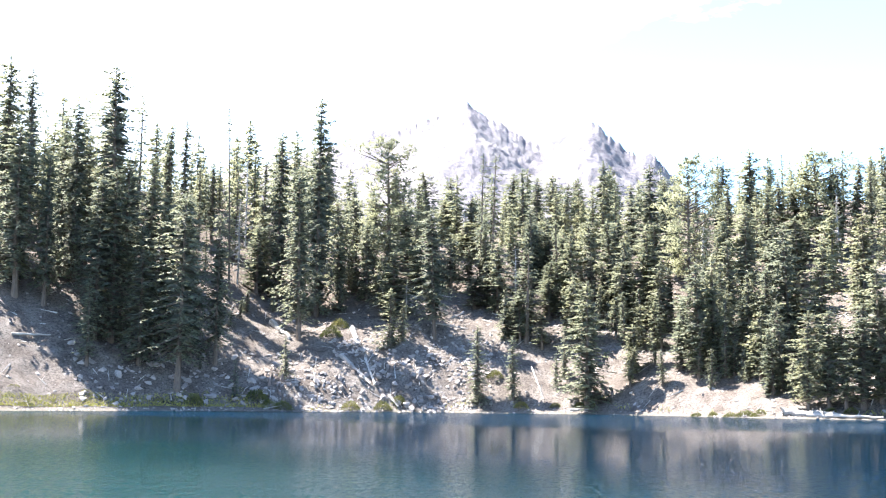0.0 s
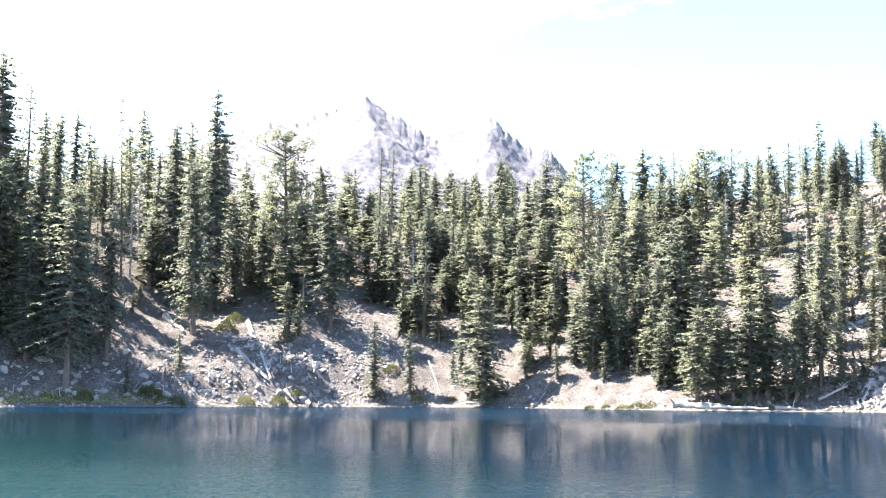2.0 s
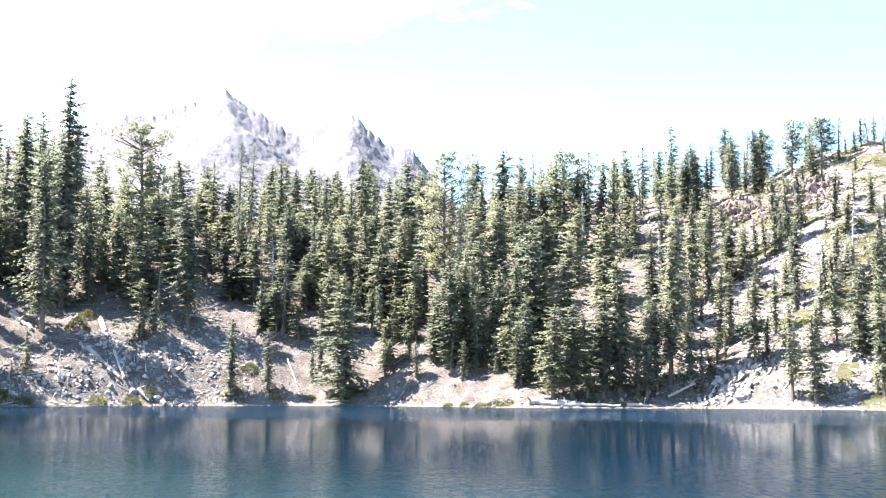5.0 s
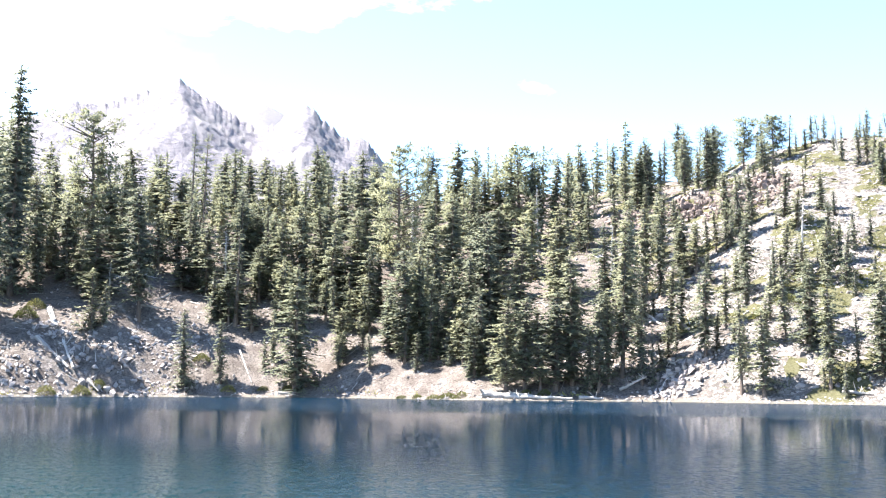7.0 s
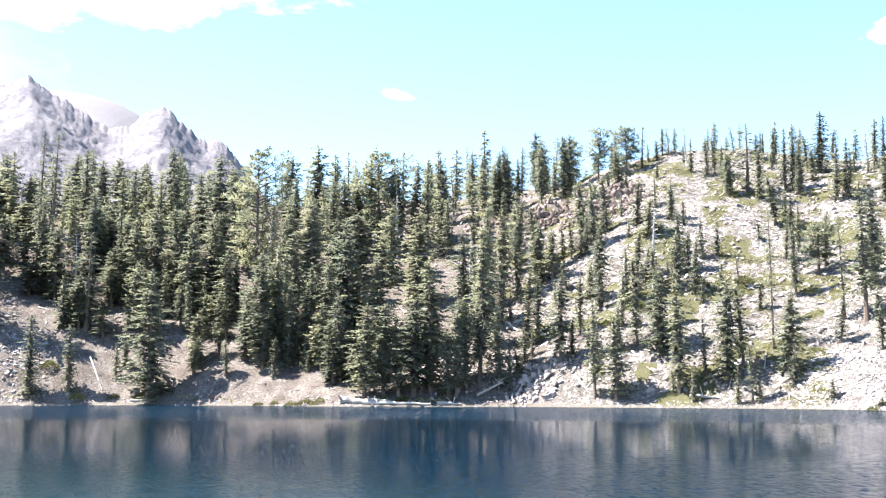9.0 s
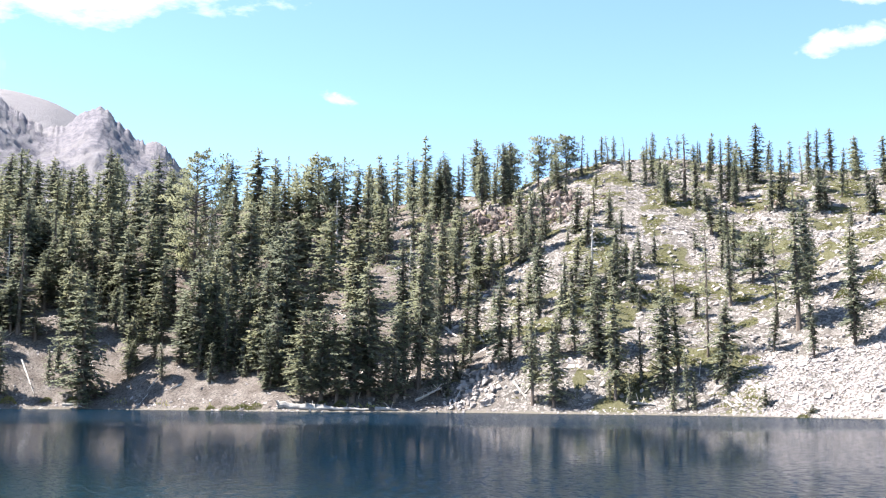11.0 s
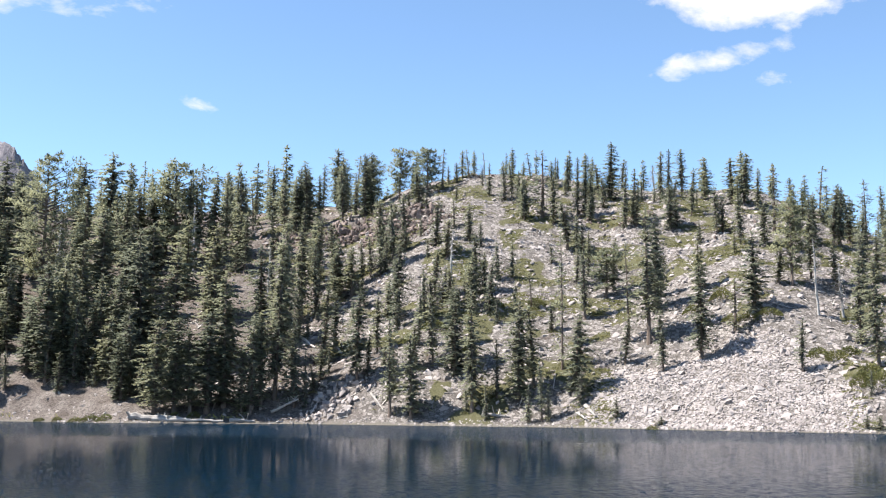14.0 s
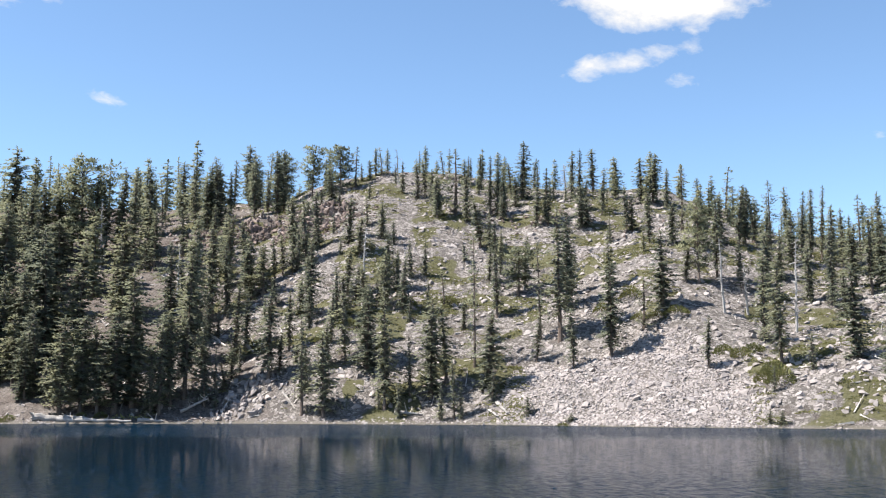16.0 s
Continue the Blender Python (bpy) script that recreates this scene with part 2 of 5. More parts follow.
def cloud_material(name, grain, low, high):
    m, n, l, b = material(name, 1.0, 0.0)
    p = n.new("ShaderNodeTexCoord").outputs["Object"]
    f = tex_noise(n, l, 0.007, 9, 0.6, p, (0.6, 1, 1.5))
    edge = n.new("ShaderNodeAttribute")
    edge.attribute_name = "body"
    k = n.new("ShaderNodeMath")
    k.operation = "MULTIPLY_ADD"
    l.new(f, k.inputs[0])
    k.inputs[1].default_value = grain
    l.new(edge.outputs["Fac"], k.inputs[2])
    sub = n.new("ShaderNodeMapRange")
    sub.inputs[1].default_value, sub.inputs[2].default_value = low, high
    l.new(k.outputs[0], sub.inputs[0])
    # the vapour's sunlit brightness is given as emission
    em = n.new("ShaderNodeEmission")
    em.inputs["Color"].default_value = (1.0, 0.985, 0.97, 1)
    em.inputs["Strength"].default_value = 0.41
    tr = n.new("ShaderNodeBsdfTransparent")
    ms = n.new("ShaderNodeMixShader")
    l.new(sub.outputs[0], ms.inputs[0])
    l.new(tr.outputs[0], ms.inputs[1])
    l.new(em.outputs[0], ms.inputs[2])
    l.new(ms.outputs[0], n["Material Output"].inputs["Surface"])
    return m


CLOUD = cloud_material("cloud_vapour", 2.6, 1.55, 2.45)
# wide glowing sheet, added to whiten the sky towards the sun
HAZE_GLOW = cloud_material("haze_glow", 0.9, 0.45, 2.6)

# ---- the lie of the land, by bearing from the standpoint (degrees) and distance ----
BEAR = [-180, -100, -60, -35, -21, -10, 0, 8, 16, 25, 30, 37, 47, 57, 75, 100, 180]
SHORE = [2.5, 3.0, 60, 120, 132, 138, 142, 138, 124, 122, 117, 113, 102, 99, 70, 3.0, 2.5]
C_BEAR = [-60, -35, -21, -10, -4, 5, 12, 18, 22, 25, 28, 30.6, 33, 36, 40, 47, 49, 52, 57, 75, 110]
C_DIST = [150, 180, 200, 212, 215, 235, 240, 240, 225, 215, 205, 200, 200, 200, 200, 195, 190, 188, 185, 170, 120]
C_RISE = [6, 9.3, 9.8, 9.5, 8.0, 8.3, 8.9, 9.3, 9.4, 9.8, 10.4, 11.1, 11.6, 11.3, 10.8, 10.4, 9.6, 8.3, 7.6, 6, 3]
FAR = 4600.0


def shore_at(az):
    return np.interp(az, BEAR, SHORE)


def wobble(x, y, size, seed=0.0, octaves=4):
    return noise.fractal(Vector((x / size + seed, y / size - seed, seed)), 1.0, 2.0, octaves)


def crest_at(az):
    az = max(-60.0, min(110.0, az))
    r = float(np.interp(az, C_BEAR, C_DIST))
    return r, EYE + r * math.tan(radians(float(np.interp(az, C_BEAR, C_RISE))))


def spur_rise(az, s):
    """The steeper toe of the wooded spur, which falls away towards the east."""
    ease = lambda q: (3 - 2 * min(1.0, max(0.0, q))) * min(1.0, max(0.0, q)) ** 2
    return 3.6 * ease((az + 8) / 7) * ease((18 - az) / 12) * ease(s / 16) * ease((78 - s) / 34)


def height(az, r):
    """Height of the ground above the lake."""
    d = float(shore_at(az))
    x, y = r * math.sin(radians(az)), r * math.cos(radians(az))
    s = r - d
    if s < 0:
        return max(-6.0, s * 0.22) - 0.05
    hill = 1.0 if -60 <= az <= 110 else max(0.0, 1 - min(abs(az + 60), abs(az - 110)) / 25)
    rc, zc = crest_at(az)
    zc = zc * hill + 2.0 * (1 - hill)
    u = s / max(20.0, rc - d)
    if u < 1:
        z = zc * (u ** 0.93) * (1 + 0.10 * math.sin(math.pi * u))
    else:
        z = zc * (1 - 0.75 * min(1.0, ((u - 1) / 3.0)) ** 1.2)
    z *= 0.35 + 0.65 * min(1.0, s / 5.0) if s < 5 else 1.0
    z += spur_rise(az, s)
    fade = min(1.0, s / 8.0)
    near = min(1.0, max(0.0, (500 - r) / 250))
    z += fade * near * (1.5 * wobble(x, y, 26.0, 3.1, 4) + 0.55 * wobble(x, y, 6.0, 9.7, 3) + 0.22 * wobble(x, y, 2.2, 6.1, 2))
    # broken cliff band under the knoll, and the low bluff above the landslip
    for az0, w, r0, dr, lift in ((26.8, 1.6, 180.0, 7.0, 4.5), (29.9, 1.5, 172.0, 7.0, 4.0), (24.0, 1.5, 188.0, 6.0, 2.5), (-4.0, 3.5, 146.0, 4.0, 1.8), (42.0, 6.0, 165.0, 5.0, 2.2)):
        g = math.exp(-((az - az0) / w) ** 2)
        if g > 0.02:
            edge = r0 + 3.0 * wobble(x, y, 8.0, 5.5, 3)
            z += g * lift * (1 / (1 + math.exp(-(r - edge) / 1.3)) - min(1.0, max(0.0, (r - edge + 14) / 28)))
    return z


def ground_point(az, r, sink=0.0):
    return Vector((r * math.sin(radians(az)), r * math.cos(radians(az)), height(az, r) - sink))


def link_mesh(name, verts, faces, mat, smooth=False):
    me = bpy.data.meshes.new(name)
    me.from_pydata(verts, [], faces)
    me.materials.append(mat)
    if smooth:
        me.polygons.foreach_set("use_smooth", [True] * len(me.polygons))
    me.update()
    return me


def part(name, me, parent, label=""):
    ob = new(name, me)
    ob.parent = parent
    return tagged(ob, label) if label else ob


def turf_amount(az, r):
    """How thickly low green growth covers the ground, 0 to 1."""
    x, y = r * math.sin(radians(az)), r * math.cos(radians(az))
    d = float(shore_at(az))
    right = 1 / (1 + math.exp(-(az - 22) / 2.5))
    v = right * 0.72 * (0.50 + 1.35 * wobble(x, y, 6.0, 21.0, 4))
    if az > 40 and r - d < 30 + 8 * math.sin(az * 0.9) and az < 51:
        v *= 0.1
    if 22 < az < 31 and r - d < 14:
        v *= 0.35
    if az < -9 and 1.5 < r - d < 5:
        v = 0.35
    v += 0.2 * math.exp(-((r - d - 2.2) / 1.0) ** 2) * (0.3 + wobble(x, y, 7.0, 2.0, 2))
    return max(0.0, v)


# needle duff, carried further downslope so its brown also paints tree shade
def duff_shade_amount(az, r):
    d = float(shore_at(az))
    wood = 1 / (1 + math.exp((az - 24) / 2.0))
    return wood * max(0.0, min(0.5, (r - d - 5) / 40.0))


def rubble_amount(az, s):
    """How stony the ground is, 0 to 1."""
    east = 1 / (1 + math.exp(-(az - 25) / 1.5))
    bluff = math.exp(-((az + 3.5) / 5.0) ** 2) * max(0.0, 1 - s / 16.0)
    return max(0.50 * east, 0.45 * bluff)


def build_ground():
    az_list = list(np.arange(-24.0, 60.0, 0.3)) + list(np.arange(60.0, 336.0, 6.0))
    steps = [0.0, 0.5, 1.0, 1.6, 2.3, 3.1, 4.0] + list(np.arange(5.0, 125.0, 1.1)) + [130, 140, 155, 180, 220, 280, 400, 600, 1000, 1700, 2800, FAR]
    verts, turf, duff_shade, rubble = [], [], [], []
    beds = [-130, -60, -25, -8, -3, -1]
    for a in az_list:
        az = (a + 180) % 360 - 180
        d = float(shore_at(az))
        for k in beds:
            r = max(0.3, d + k) if k > -120 else 0.25
            r = r if k == -130 else max(0.3 + 0.01 * (k + 130), r)
            verts.append(ground_point(az, r)[:])
            turf.append(0.0), duff_shade.append(0.0), rubble.append(0.0)
        for s in steps:
            r = d + s
            verts.append(ground_point(az, r)[:])
            turf.append(turf_amount(az, r)), duff_shade.append(duff_shade_amount(az, r)), rubble.append(rubble_amount(az, s))
    m, c = len(az_list), len(beds) + len(steps)
    faces = [(i * c + j, i * c + j + 1, ((i + 1) % m) * c + j + 1, ((i + 1) % m) * c + j) for i in range(m) for j in range(c - 1)]
    me = link_mesh("ground", verts, faces, GROUND, True)
    for name, values in (("turf", turf), ("duff_shade", duff_shade), ("rubble", rubble)):
        me.attributes.new(name, "FLOAT", "POINT").data.foreach_set("value", values)
    ob = tagged(new("ground", me), "dry gravelly hillside with green patches above the lake", "hillside", kind="structure")
    return ob


GROUND_OB = build_ground()


def build_water():
    verts, faces = [(0, 0, 0)], []
    az_list = [(a + 180) % 360 - 180 for a in np.arange(-180, 180, 2.0)]
    for a in az_list:
        r = float(shore_at(a)) + 4
        verts.append((r * math.sin(radians(a)), r * math.cos(radians(a)), 0))
    m = len(az_list)
    faces = [(0, 1 + (i + 1) % m, 1 + i) for i in range(m)]
    return tagged(new("water", link_mesh("water", verts, faces, WATER)), "deep blue-green lake with small ripples and blurred reflections", "lake", kind="structure")


build_water()


# ---- the mountain behind the forest ----
M_BEAR = [-16, -8, -5, -3.9, -2.6, -1.4, -0.3, 0.4, 1.0, 1.4, 2, 3, 4, 5, 6, 6.5, 7, 7.4, 7.8, 8.9, 9.66, 10.1, 10.7, 11.5, 13, 17]
M_RISE = [8, 11.2, 12.6, 13.3, 13.2, 13.65, 14.05, 14.4, 14.8, 14.5, 14.1, 13.6, 12.9, 12.5, 12.7, 13.3, 13.45, 13.75, 13.45, 12.5, 12.0, 12.25, 11.9, 10.8, 9, 6]
D_BEAR, D_RISE = [-16, -6, 0, 2.6, 4.4, 5.4, 6.2, 8, 10, 17], [9, 12.3, 13.7, 14.1, 13.85, 13.6, 13.3, 12, 10, 6]


def build_mountain():
    """Craggy peaks in front, and a smooth dome of scree behind them."""
    step = 0.07
    az_list, r_list = np.arange(-16.0, 17.01, step), np.arange(1300.0, 2900.0, 9.0)
    line = np.array([float(np.interp(az, M_BEAR, M_RISE)) + 0.2 * noise.fractal(Vector((az * 3.0, 0, 2.0)), 0.7, 2.0, 4) + 0.07 * noise.fractal(Vector((az * 16.0, 0, 5.0)), 0.7, 2.0, 3) for az in az_list])
    levels = [line]
    for wide in (0.3, 0.8, 1.7, 3.0):
        k = int(wide / step)
        levels.append(np.convolve(np.pad(line, k, mode="edge"), np.ones(2 * k + 1) / (2 * k + 1), mode="valid"))
    verts, scree = [], []
    for i, az in enumerate(az_list):
        e2 = sum(float(np.interp(az + k * 0.4, D_BEAR, D_RISE)) for k in range(-3, 4)) / 7
        t2 = math.tan(radians(e2))
        for r in r_list:
            x, y = r * math.sin(radians(az)), r * math.cos(radians(az))
            q = 2200 + 60 * wobble(x, y, 220.0, 1.5, 3) - r
            f = min(3.999, abs(q) / 75.0)
            e1 = levels[int(f)][i] * (1 - f % 1) + levels[int(f) + 1][i] * (f % 1)
            crag = EYE + (r + q) * math.tan(radians(e1)) - (0.54 * q if q > 0 else -0.9 * q)
            dome = EYE + 2650 * t2 - 0.5 * (math.sqrt((r - 2650) ** 2 + 4000) - 63)
            scree.append(1.0 if dome > crag else 0.0)
            if dome > crag:
                verts.append((x, y, max(-20.0, dome + 1.2 * noise.noise(Vector((x / 30, y / 30, 1.0))))))
                continue
            p = Vector((x, y, crag))
            spur = noise.ridged_multi_fractal(p / 130.0, 0.9, 2.1, 4, 1.0, 2.0) - 1.1
            rough = noise.ridged_multi_fractal(p / 24.0, 0.7, 2.1, 4, 1.0, 2.0) - 1.1
            lift = spur * min(6.0, 1.2 + 0.03 * abs(q)) + rough * min(3.6, 1.6 + 0.02 * abs(q))
            verts.append((x, y - 0.5 * lift, max(-20.0, crag + 0.75 * lift)))
    c = len(r_list)
    faces = [(i * c + j, i * c + j + 1, (i + 1) * c + j + 1, (i + 1) * c + j) for i in range(len(az_list) - 1) for j in range(c - 1)]
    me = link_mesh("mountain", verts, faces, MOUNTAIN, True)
    me.attributes.new("dome", "FLOAT", "POINT").data.foreach_set("value", scree)
    return tagged(new("mountain", me), "pale grey craggy mountain with light scree slopes behind the forest", "mountain", kind="structure")


build_mountain()


# ---- clouds, and an added sheet of haze glow ----
def cloud(az, el, wide, tall, lean=0.0, seed=0, thick=1.2, mat=CLOUD, dist=4850.0):
    """A ragged veil of vapour on the sky's vault; wide and tall are half sizes in degrees."""
    verts, body, n_ = [], [], 30
    c, s = math.cos(radians(lean)), math.sin(radians(lean))
    for i in range(n_ + 1):
        for j in range(n_ + 1):
            u, v = 2 * i / n_ - 1, 2 * j / n_ - 1
            a, e = radians(az + c * u * wide - s * v * tall), radians(el + s * u * wide + c * v * tall)
            d = dist + 40 * math.sin(3 * u + seed) * math.cos(2.5 * v + seed)
            verts.append((d * math.sin(a) * math.cos(e), d * math.cos(a) * math.cos(e), d * math.sin(e)))
            q = math.hypot(u, v)
            body.append(thick * (1 - q ** 1.4) if q < 1 else -3.0 * (q - 1))
    faces = [(i * (n_ + 1) + j, (i + 1) * (n_ + 1) + j, (i + 1) * (n_ + 1) + j + 1, i * (n_ + 1) + j + 1) for i in range(n_) for j in range(n_)]
    me = link_mesh("cloud", verts, faces, mat, True)
    me.attributes.new("body", "FLOAT", "POINT").data.foreach_set("value", body)
    return new("cloud", me)


for az, el, wide, tall, lean, seed, thick, mat, label in (
        (47.2, 20.1, 5.9, 2.15, -4, 3, 2.0, CLOUD, "bright white ragged cloud in the blue sky"),
        (45.7, 17.0, 4.6, 0.8, 7, 4, 1.0, CLOUD, "thin white cloud streak under a larger cloud"),
        (48.3, 15.9, 1.8, 0.45, 4, 8, 0.35, CLOUD, "faint wisp of white cloud"),
        (19.4, 14.6, 1.5, 0.40, -14, 5, 0.45, CLOUD, "small white wisp of cloud"),
        (57.2, 12.6, 0.6, 0.25, 0, 9, 0.4, CLOUD, "faint wisp of white cloud"),
        (-3.6, 21.0, 21.6, 4.3, -1, 6, 2.4, CLOUD, "large white cloud bank above the mountain"),
        (-28.0, 14.0, 31.0, 13.0, 0, 12, 1.5, HAZE_GLOW, "pale glowing haze sheet added to whiten the sky behind the forest")):
    tagged(cloud(az, el, wide, tall, lean, seed, thick, mat), label, "cloud", "clouds", "structure")



# ---- trees ----
def tube(verts, faces, a, b, ra, rb, sides=3):
    a, b = Vector(a), Vector(b)
    d = (b - a).normalized()
    u = d.orthogonal().normalized()
    v = d.cross(u)
    k = len(verts)
    for c, r in ((a, ra), (b, rb)):
        for i in range(sides):
            t = 2 * math.pi * i / sides
            verts.append((c + (u * math.cos(t) + v * math.sin(t)) * r)[:])
    faces += [(k + i, k + (i + 1) % sides, k + sides + (i + 1) % sides, k + sides + i) for i in range(sides)]


def twig(verts, faces, a, b, ra):
    """A thin limb that runs out to a point."""
    u = (b - a).normalized().orthogonal()
    v = (b - a).normalized().cross(u)
    k = len(verts)
    verts += [(a + (u * math.cos(t) + v * math.sin(t)) * ra)[:] for t in (0, 2.1, 4.2)] + [b[:]]
    faces += [(k, k + 1, k + 3), (k + 1, k + 2, k + 3), (k + 2, k, k + 3)]


def spray(verts, faces, at, way, side, length, width):
    """A twig of needles: a narrow pointed blade."""
    k = len(verts)
    back = at - way * length * 0.15
    verts += [(back + side * width)[:], (at + way * length + Vector((0, 0, -0.15 * length)))[:], (back - side * width)[:]]
    faces.append((k, k + 1, k + 2))


def twig_blade(verts, faces, at, way, up, length, width):
    """A flat twig of needles, folded a little along its middle."""
    side = way.cross(up).normalized() * width
    mid = at + way * length * 0.45 - up * width * 0.35
    k = len(verts)
    verts += [at[:], (mid + side)[:], (at + way * length)[:], (mid - side)[:]]
    faces.append((k, k + 1, k + 2, k + 3))


UP = Vector((0, 0, 1))


def frond(rnd, cv, cf, root, out, length, rise, sag, pairs, blade):
    """One bough: side twigs hang like a roof on both sides of an arched stem."""
    side0 = Vector((-out.y, out.x, 0))
    at = lambda f: root + out * (length * f) + UP * (length * (rise * f - sag * f * f + 0.35 * sag * f ** 4))
    for j in range(pairs):
        f = 0.22 + 0.74 * (j + rnd.random()) / pairs
        p = at(f)
        for hand in (-1, 1):
            if rnd.random() < 0.1:
                continue
            way = (out * rnd.uniform(0.3, 0.9) + side0 * hand * rnd.uniform(0.45, 1.0) + UP * rnd.uniform(-0.75, 0.05)).normalized()
            top = (UP + side0 * hand * rnd.uniform(0.0, 0.9) + out * rnd.uniform(-0.2, 0.7)).normalized()
            ln = blade * rnd.uniform(0.65, 1.35) * (1.15 - 0.5 * f)
            twig_blade(cv, cf, p + Vector((rnd.uniform(-0.08, 0.08), rnd.uniform(-0.08, 0.08), rnd.uniform(-0.1, 0.06))), way, top, ln, ln * rnd.uniform(0.22, 0.36))
    for _ in range(2):
        way = (out * 0.9 + side0 * rnd.uniform(-0.5, 0.5) + UP * rnd.uniform(-0.35, 0.25)).normalized()
        twig_blade(cv, cf, at(0.85), way, (UP + out * 0.4).normalized(), blade * rnd.uniform(0.7, 1.1), blade * 0.2)
    return at(0.9)


def tassel(rnd, cv, cf, centre, size, count, blade):
    """A brush of needles at a pine bough's end."""
    for _ in range(count):
        d = Vector((rnd.gauss(0, 1), rnd.gauss(0, 1), rnd.gauss(0.25, 0.6))).normalized()
        p = centre + d * size * rnd.uniform(0.2, 0.9)
        way = (d + UP * 0.45).normalized()
        ln = blade * rnd.uniform(0.6, 1.2)
        twig_blade(cv, cf, p, way, (UP + d * rnd.uniform(-0.4, 0.9)).normalized().cross(way).cross(way) * -1, ln, ln * rnd.uniform(0.2, 0.32))


def envelope(form, u, taper):
    """How far the boughs reach at a share u of the crown's height, against the widest."""
    if form == "pine":
        return (0.55 + 0.5 * math.sin(math.pi * min(1.0, 0.15 + 0.8 * u))) * (1 if u < 0.85 else 0.45 + 0.55 * (1 - u) / 0.15)
    if form == "spire":
        return min(1.0, 0.7 + 1.2 * u) * (0.14 + 0.86 * (1 - u) ** 0.62)
    if form == "column":
        return min(1.0, 0.75 + 0.8 * u) * (1.0 if u < 0.45 else 0.22 + 0.78 * (1 - ((u - 0.45) / 0.55) ** 1.7))
    return min(1.0, 0.65 + 1.2 * u) * (0.15 + 0.85 * (1 - u) ** taper)


def make_tree(seed, tall=14.0, half=2.0, clear=0.08, step=0.42, arms=8, taper=0.75, droop=0.3, rag=0.42, pairs=5, blade=0.5, bare=0.06, form="fir", bend=0.0, flag=0.15, gaps=0.3, limbs=True):
    """Meshes of a trunk with its limbs, and of a crown of boughs; tall and half in metres."""
    rnd = random.Random(seed)
    tv, tf, cv, cf = [], [], [], []
    rb = 0.0125 * tall * (1.15 if form == "pine" else 1.0)
    lean = lambda z: Vector((bend * (z / tall) ** 2, 0.3 * bend * (z / tall) ** 3, 0))
    joints = 9
    pts = [Vector((0, 0, tall * i / joints - (0.4 if i == 0 else 0))) + lean(tall * i / joints) for i in range(joints + 1)]
    for i in range(joints):
        ra, rc = rb * (1 - i / joints) ** 0.8 + 0.02, rb * max(0.0, 1 - (i + 1) / joints) ** 0.8 + 0.02
        tube(tv, tf, pts[i], pts[i + 1], ra * (1.35 if i == 0 else 1), rc, 7)
    # dead stubs on the bare bole
    for _ in range(int(10 * clear / 0.15)):
        t, z = rnd.uniform(0, 6.28), tall * clear * rnd.uniform(0.25, 1.1)
        d = Vector((math.cos(t), math.sin(t), rnd.uniform(-0.5, 0.0)))
        twig(tv, tf, Vector((0, 0, z)), Vector((0, 0, z)) + d * half * rnd.uniform(0.2, 0.6), 0.03)
    whorls = max(6, int(tall * (1 - clear) / (step * (1.6 if form == "pine" else 1.0))))
    face = rnd.uniform(0, 6.28)
    for k in range(whorls):
        u0 = k / whorls
        turn = rnd.uniform(0, 6.28)
        z0 = tall * (clear + (1 - clear) * u0)
        # some storeys of the crown are fuller than others
        full = min(1.0, max(0.0, 0.75 + 1.6 * noise.noise(Vector((0.33 * z0, 3.7 * seed, 0.5)))))
        n_arms = max(3, int(arms * (0.65 + 0.35 * (1 - u0)) * (0.8 + 0.2 * full) + 0.5))
        for i in range(n_arms):
            u = min(0.985, max(0.0, u0 + rnd.uniform(-1.0, 1.0) / whorls))
            z = tall * (clear + (1 - clear) * u)
            t = turn + 6.283 * i / n_arms + rnd.uniform(-0.4, 0.4)
            reach = half * envelope(form, u, taper) * (1 + flag * math.cos(t - face)) * (0.78 + 0.27 * full)
            root, out = lean(z) + UP * z, Vector((math.cos(t), math.sin(t), 0))
            if rnd.random() < bare:
                if rnd.random() < 0.7:
                    twig(tv, tf, root, root + (out + UP * rnd.uniform(-0.4, 0.2)) * rnd.uniform(0.25, 0.8) * reach, 0.03)
                continue
            lump = noise.noise(Vector((1.2 * math.cos(t), 1.2 * math.sin(t), 0.45 * z + 7.0 * seed)))
            if lump < -0.72 + 0.5 * gaps and u < 0.9:
                continue
            length = max(0.25, reach * (1 + rnd.uniform(-rag, rag * 0.7)) * (1 + 0.8 * lump))
            if form == "pine":
                rise = -0.1 + 0.75 * u + rnd.uniform(-0.2, 0.25)
                tip = root + out * length + UP * (rise * length)
                twig(tv, tf, root, tip, 0.03 + 0.016 * length)
                for f in (1.0, 0.72) if length > 1.0 else (0.95,):
                    tassel(rnd, cv, cf, root.lerp(tip, f) + Vector((rnd.uniform(-0.3, 0.3), rnd.uniform(-0.3, 0.3), rnd.uniform(-0.1, 0.2))), 0.30 + 0.16 * length, 2 * pairs, blade)
                continue
            rise = -droop * (1 - 1.2 * u) + 0.5 * max(0.0, u - 0.6) + rnd.uniform(-0.12, 0.12)
            tip = frond(rnd, cv, cf, root, out, length, rise, 0.22 + 0.1 * (1 - u), max(2, int(pairs * min(1.25, 0.35 + 0.42 * length) + 0.5)), blade * (0.6 + 0.4 * min(1.0, length / 1.2)))
            if limbs and (i + k) % 2 == 0:
                twig(tv, tf, root, tip, 0.02 + 0.012 * length)
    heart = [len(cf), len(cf)]
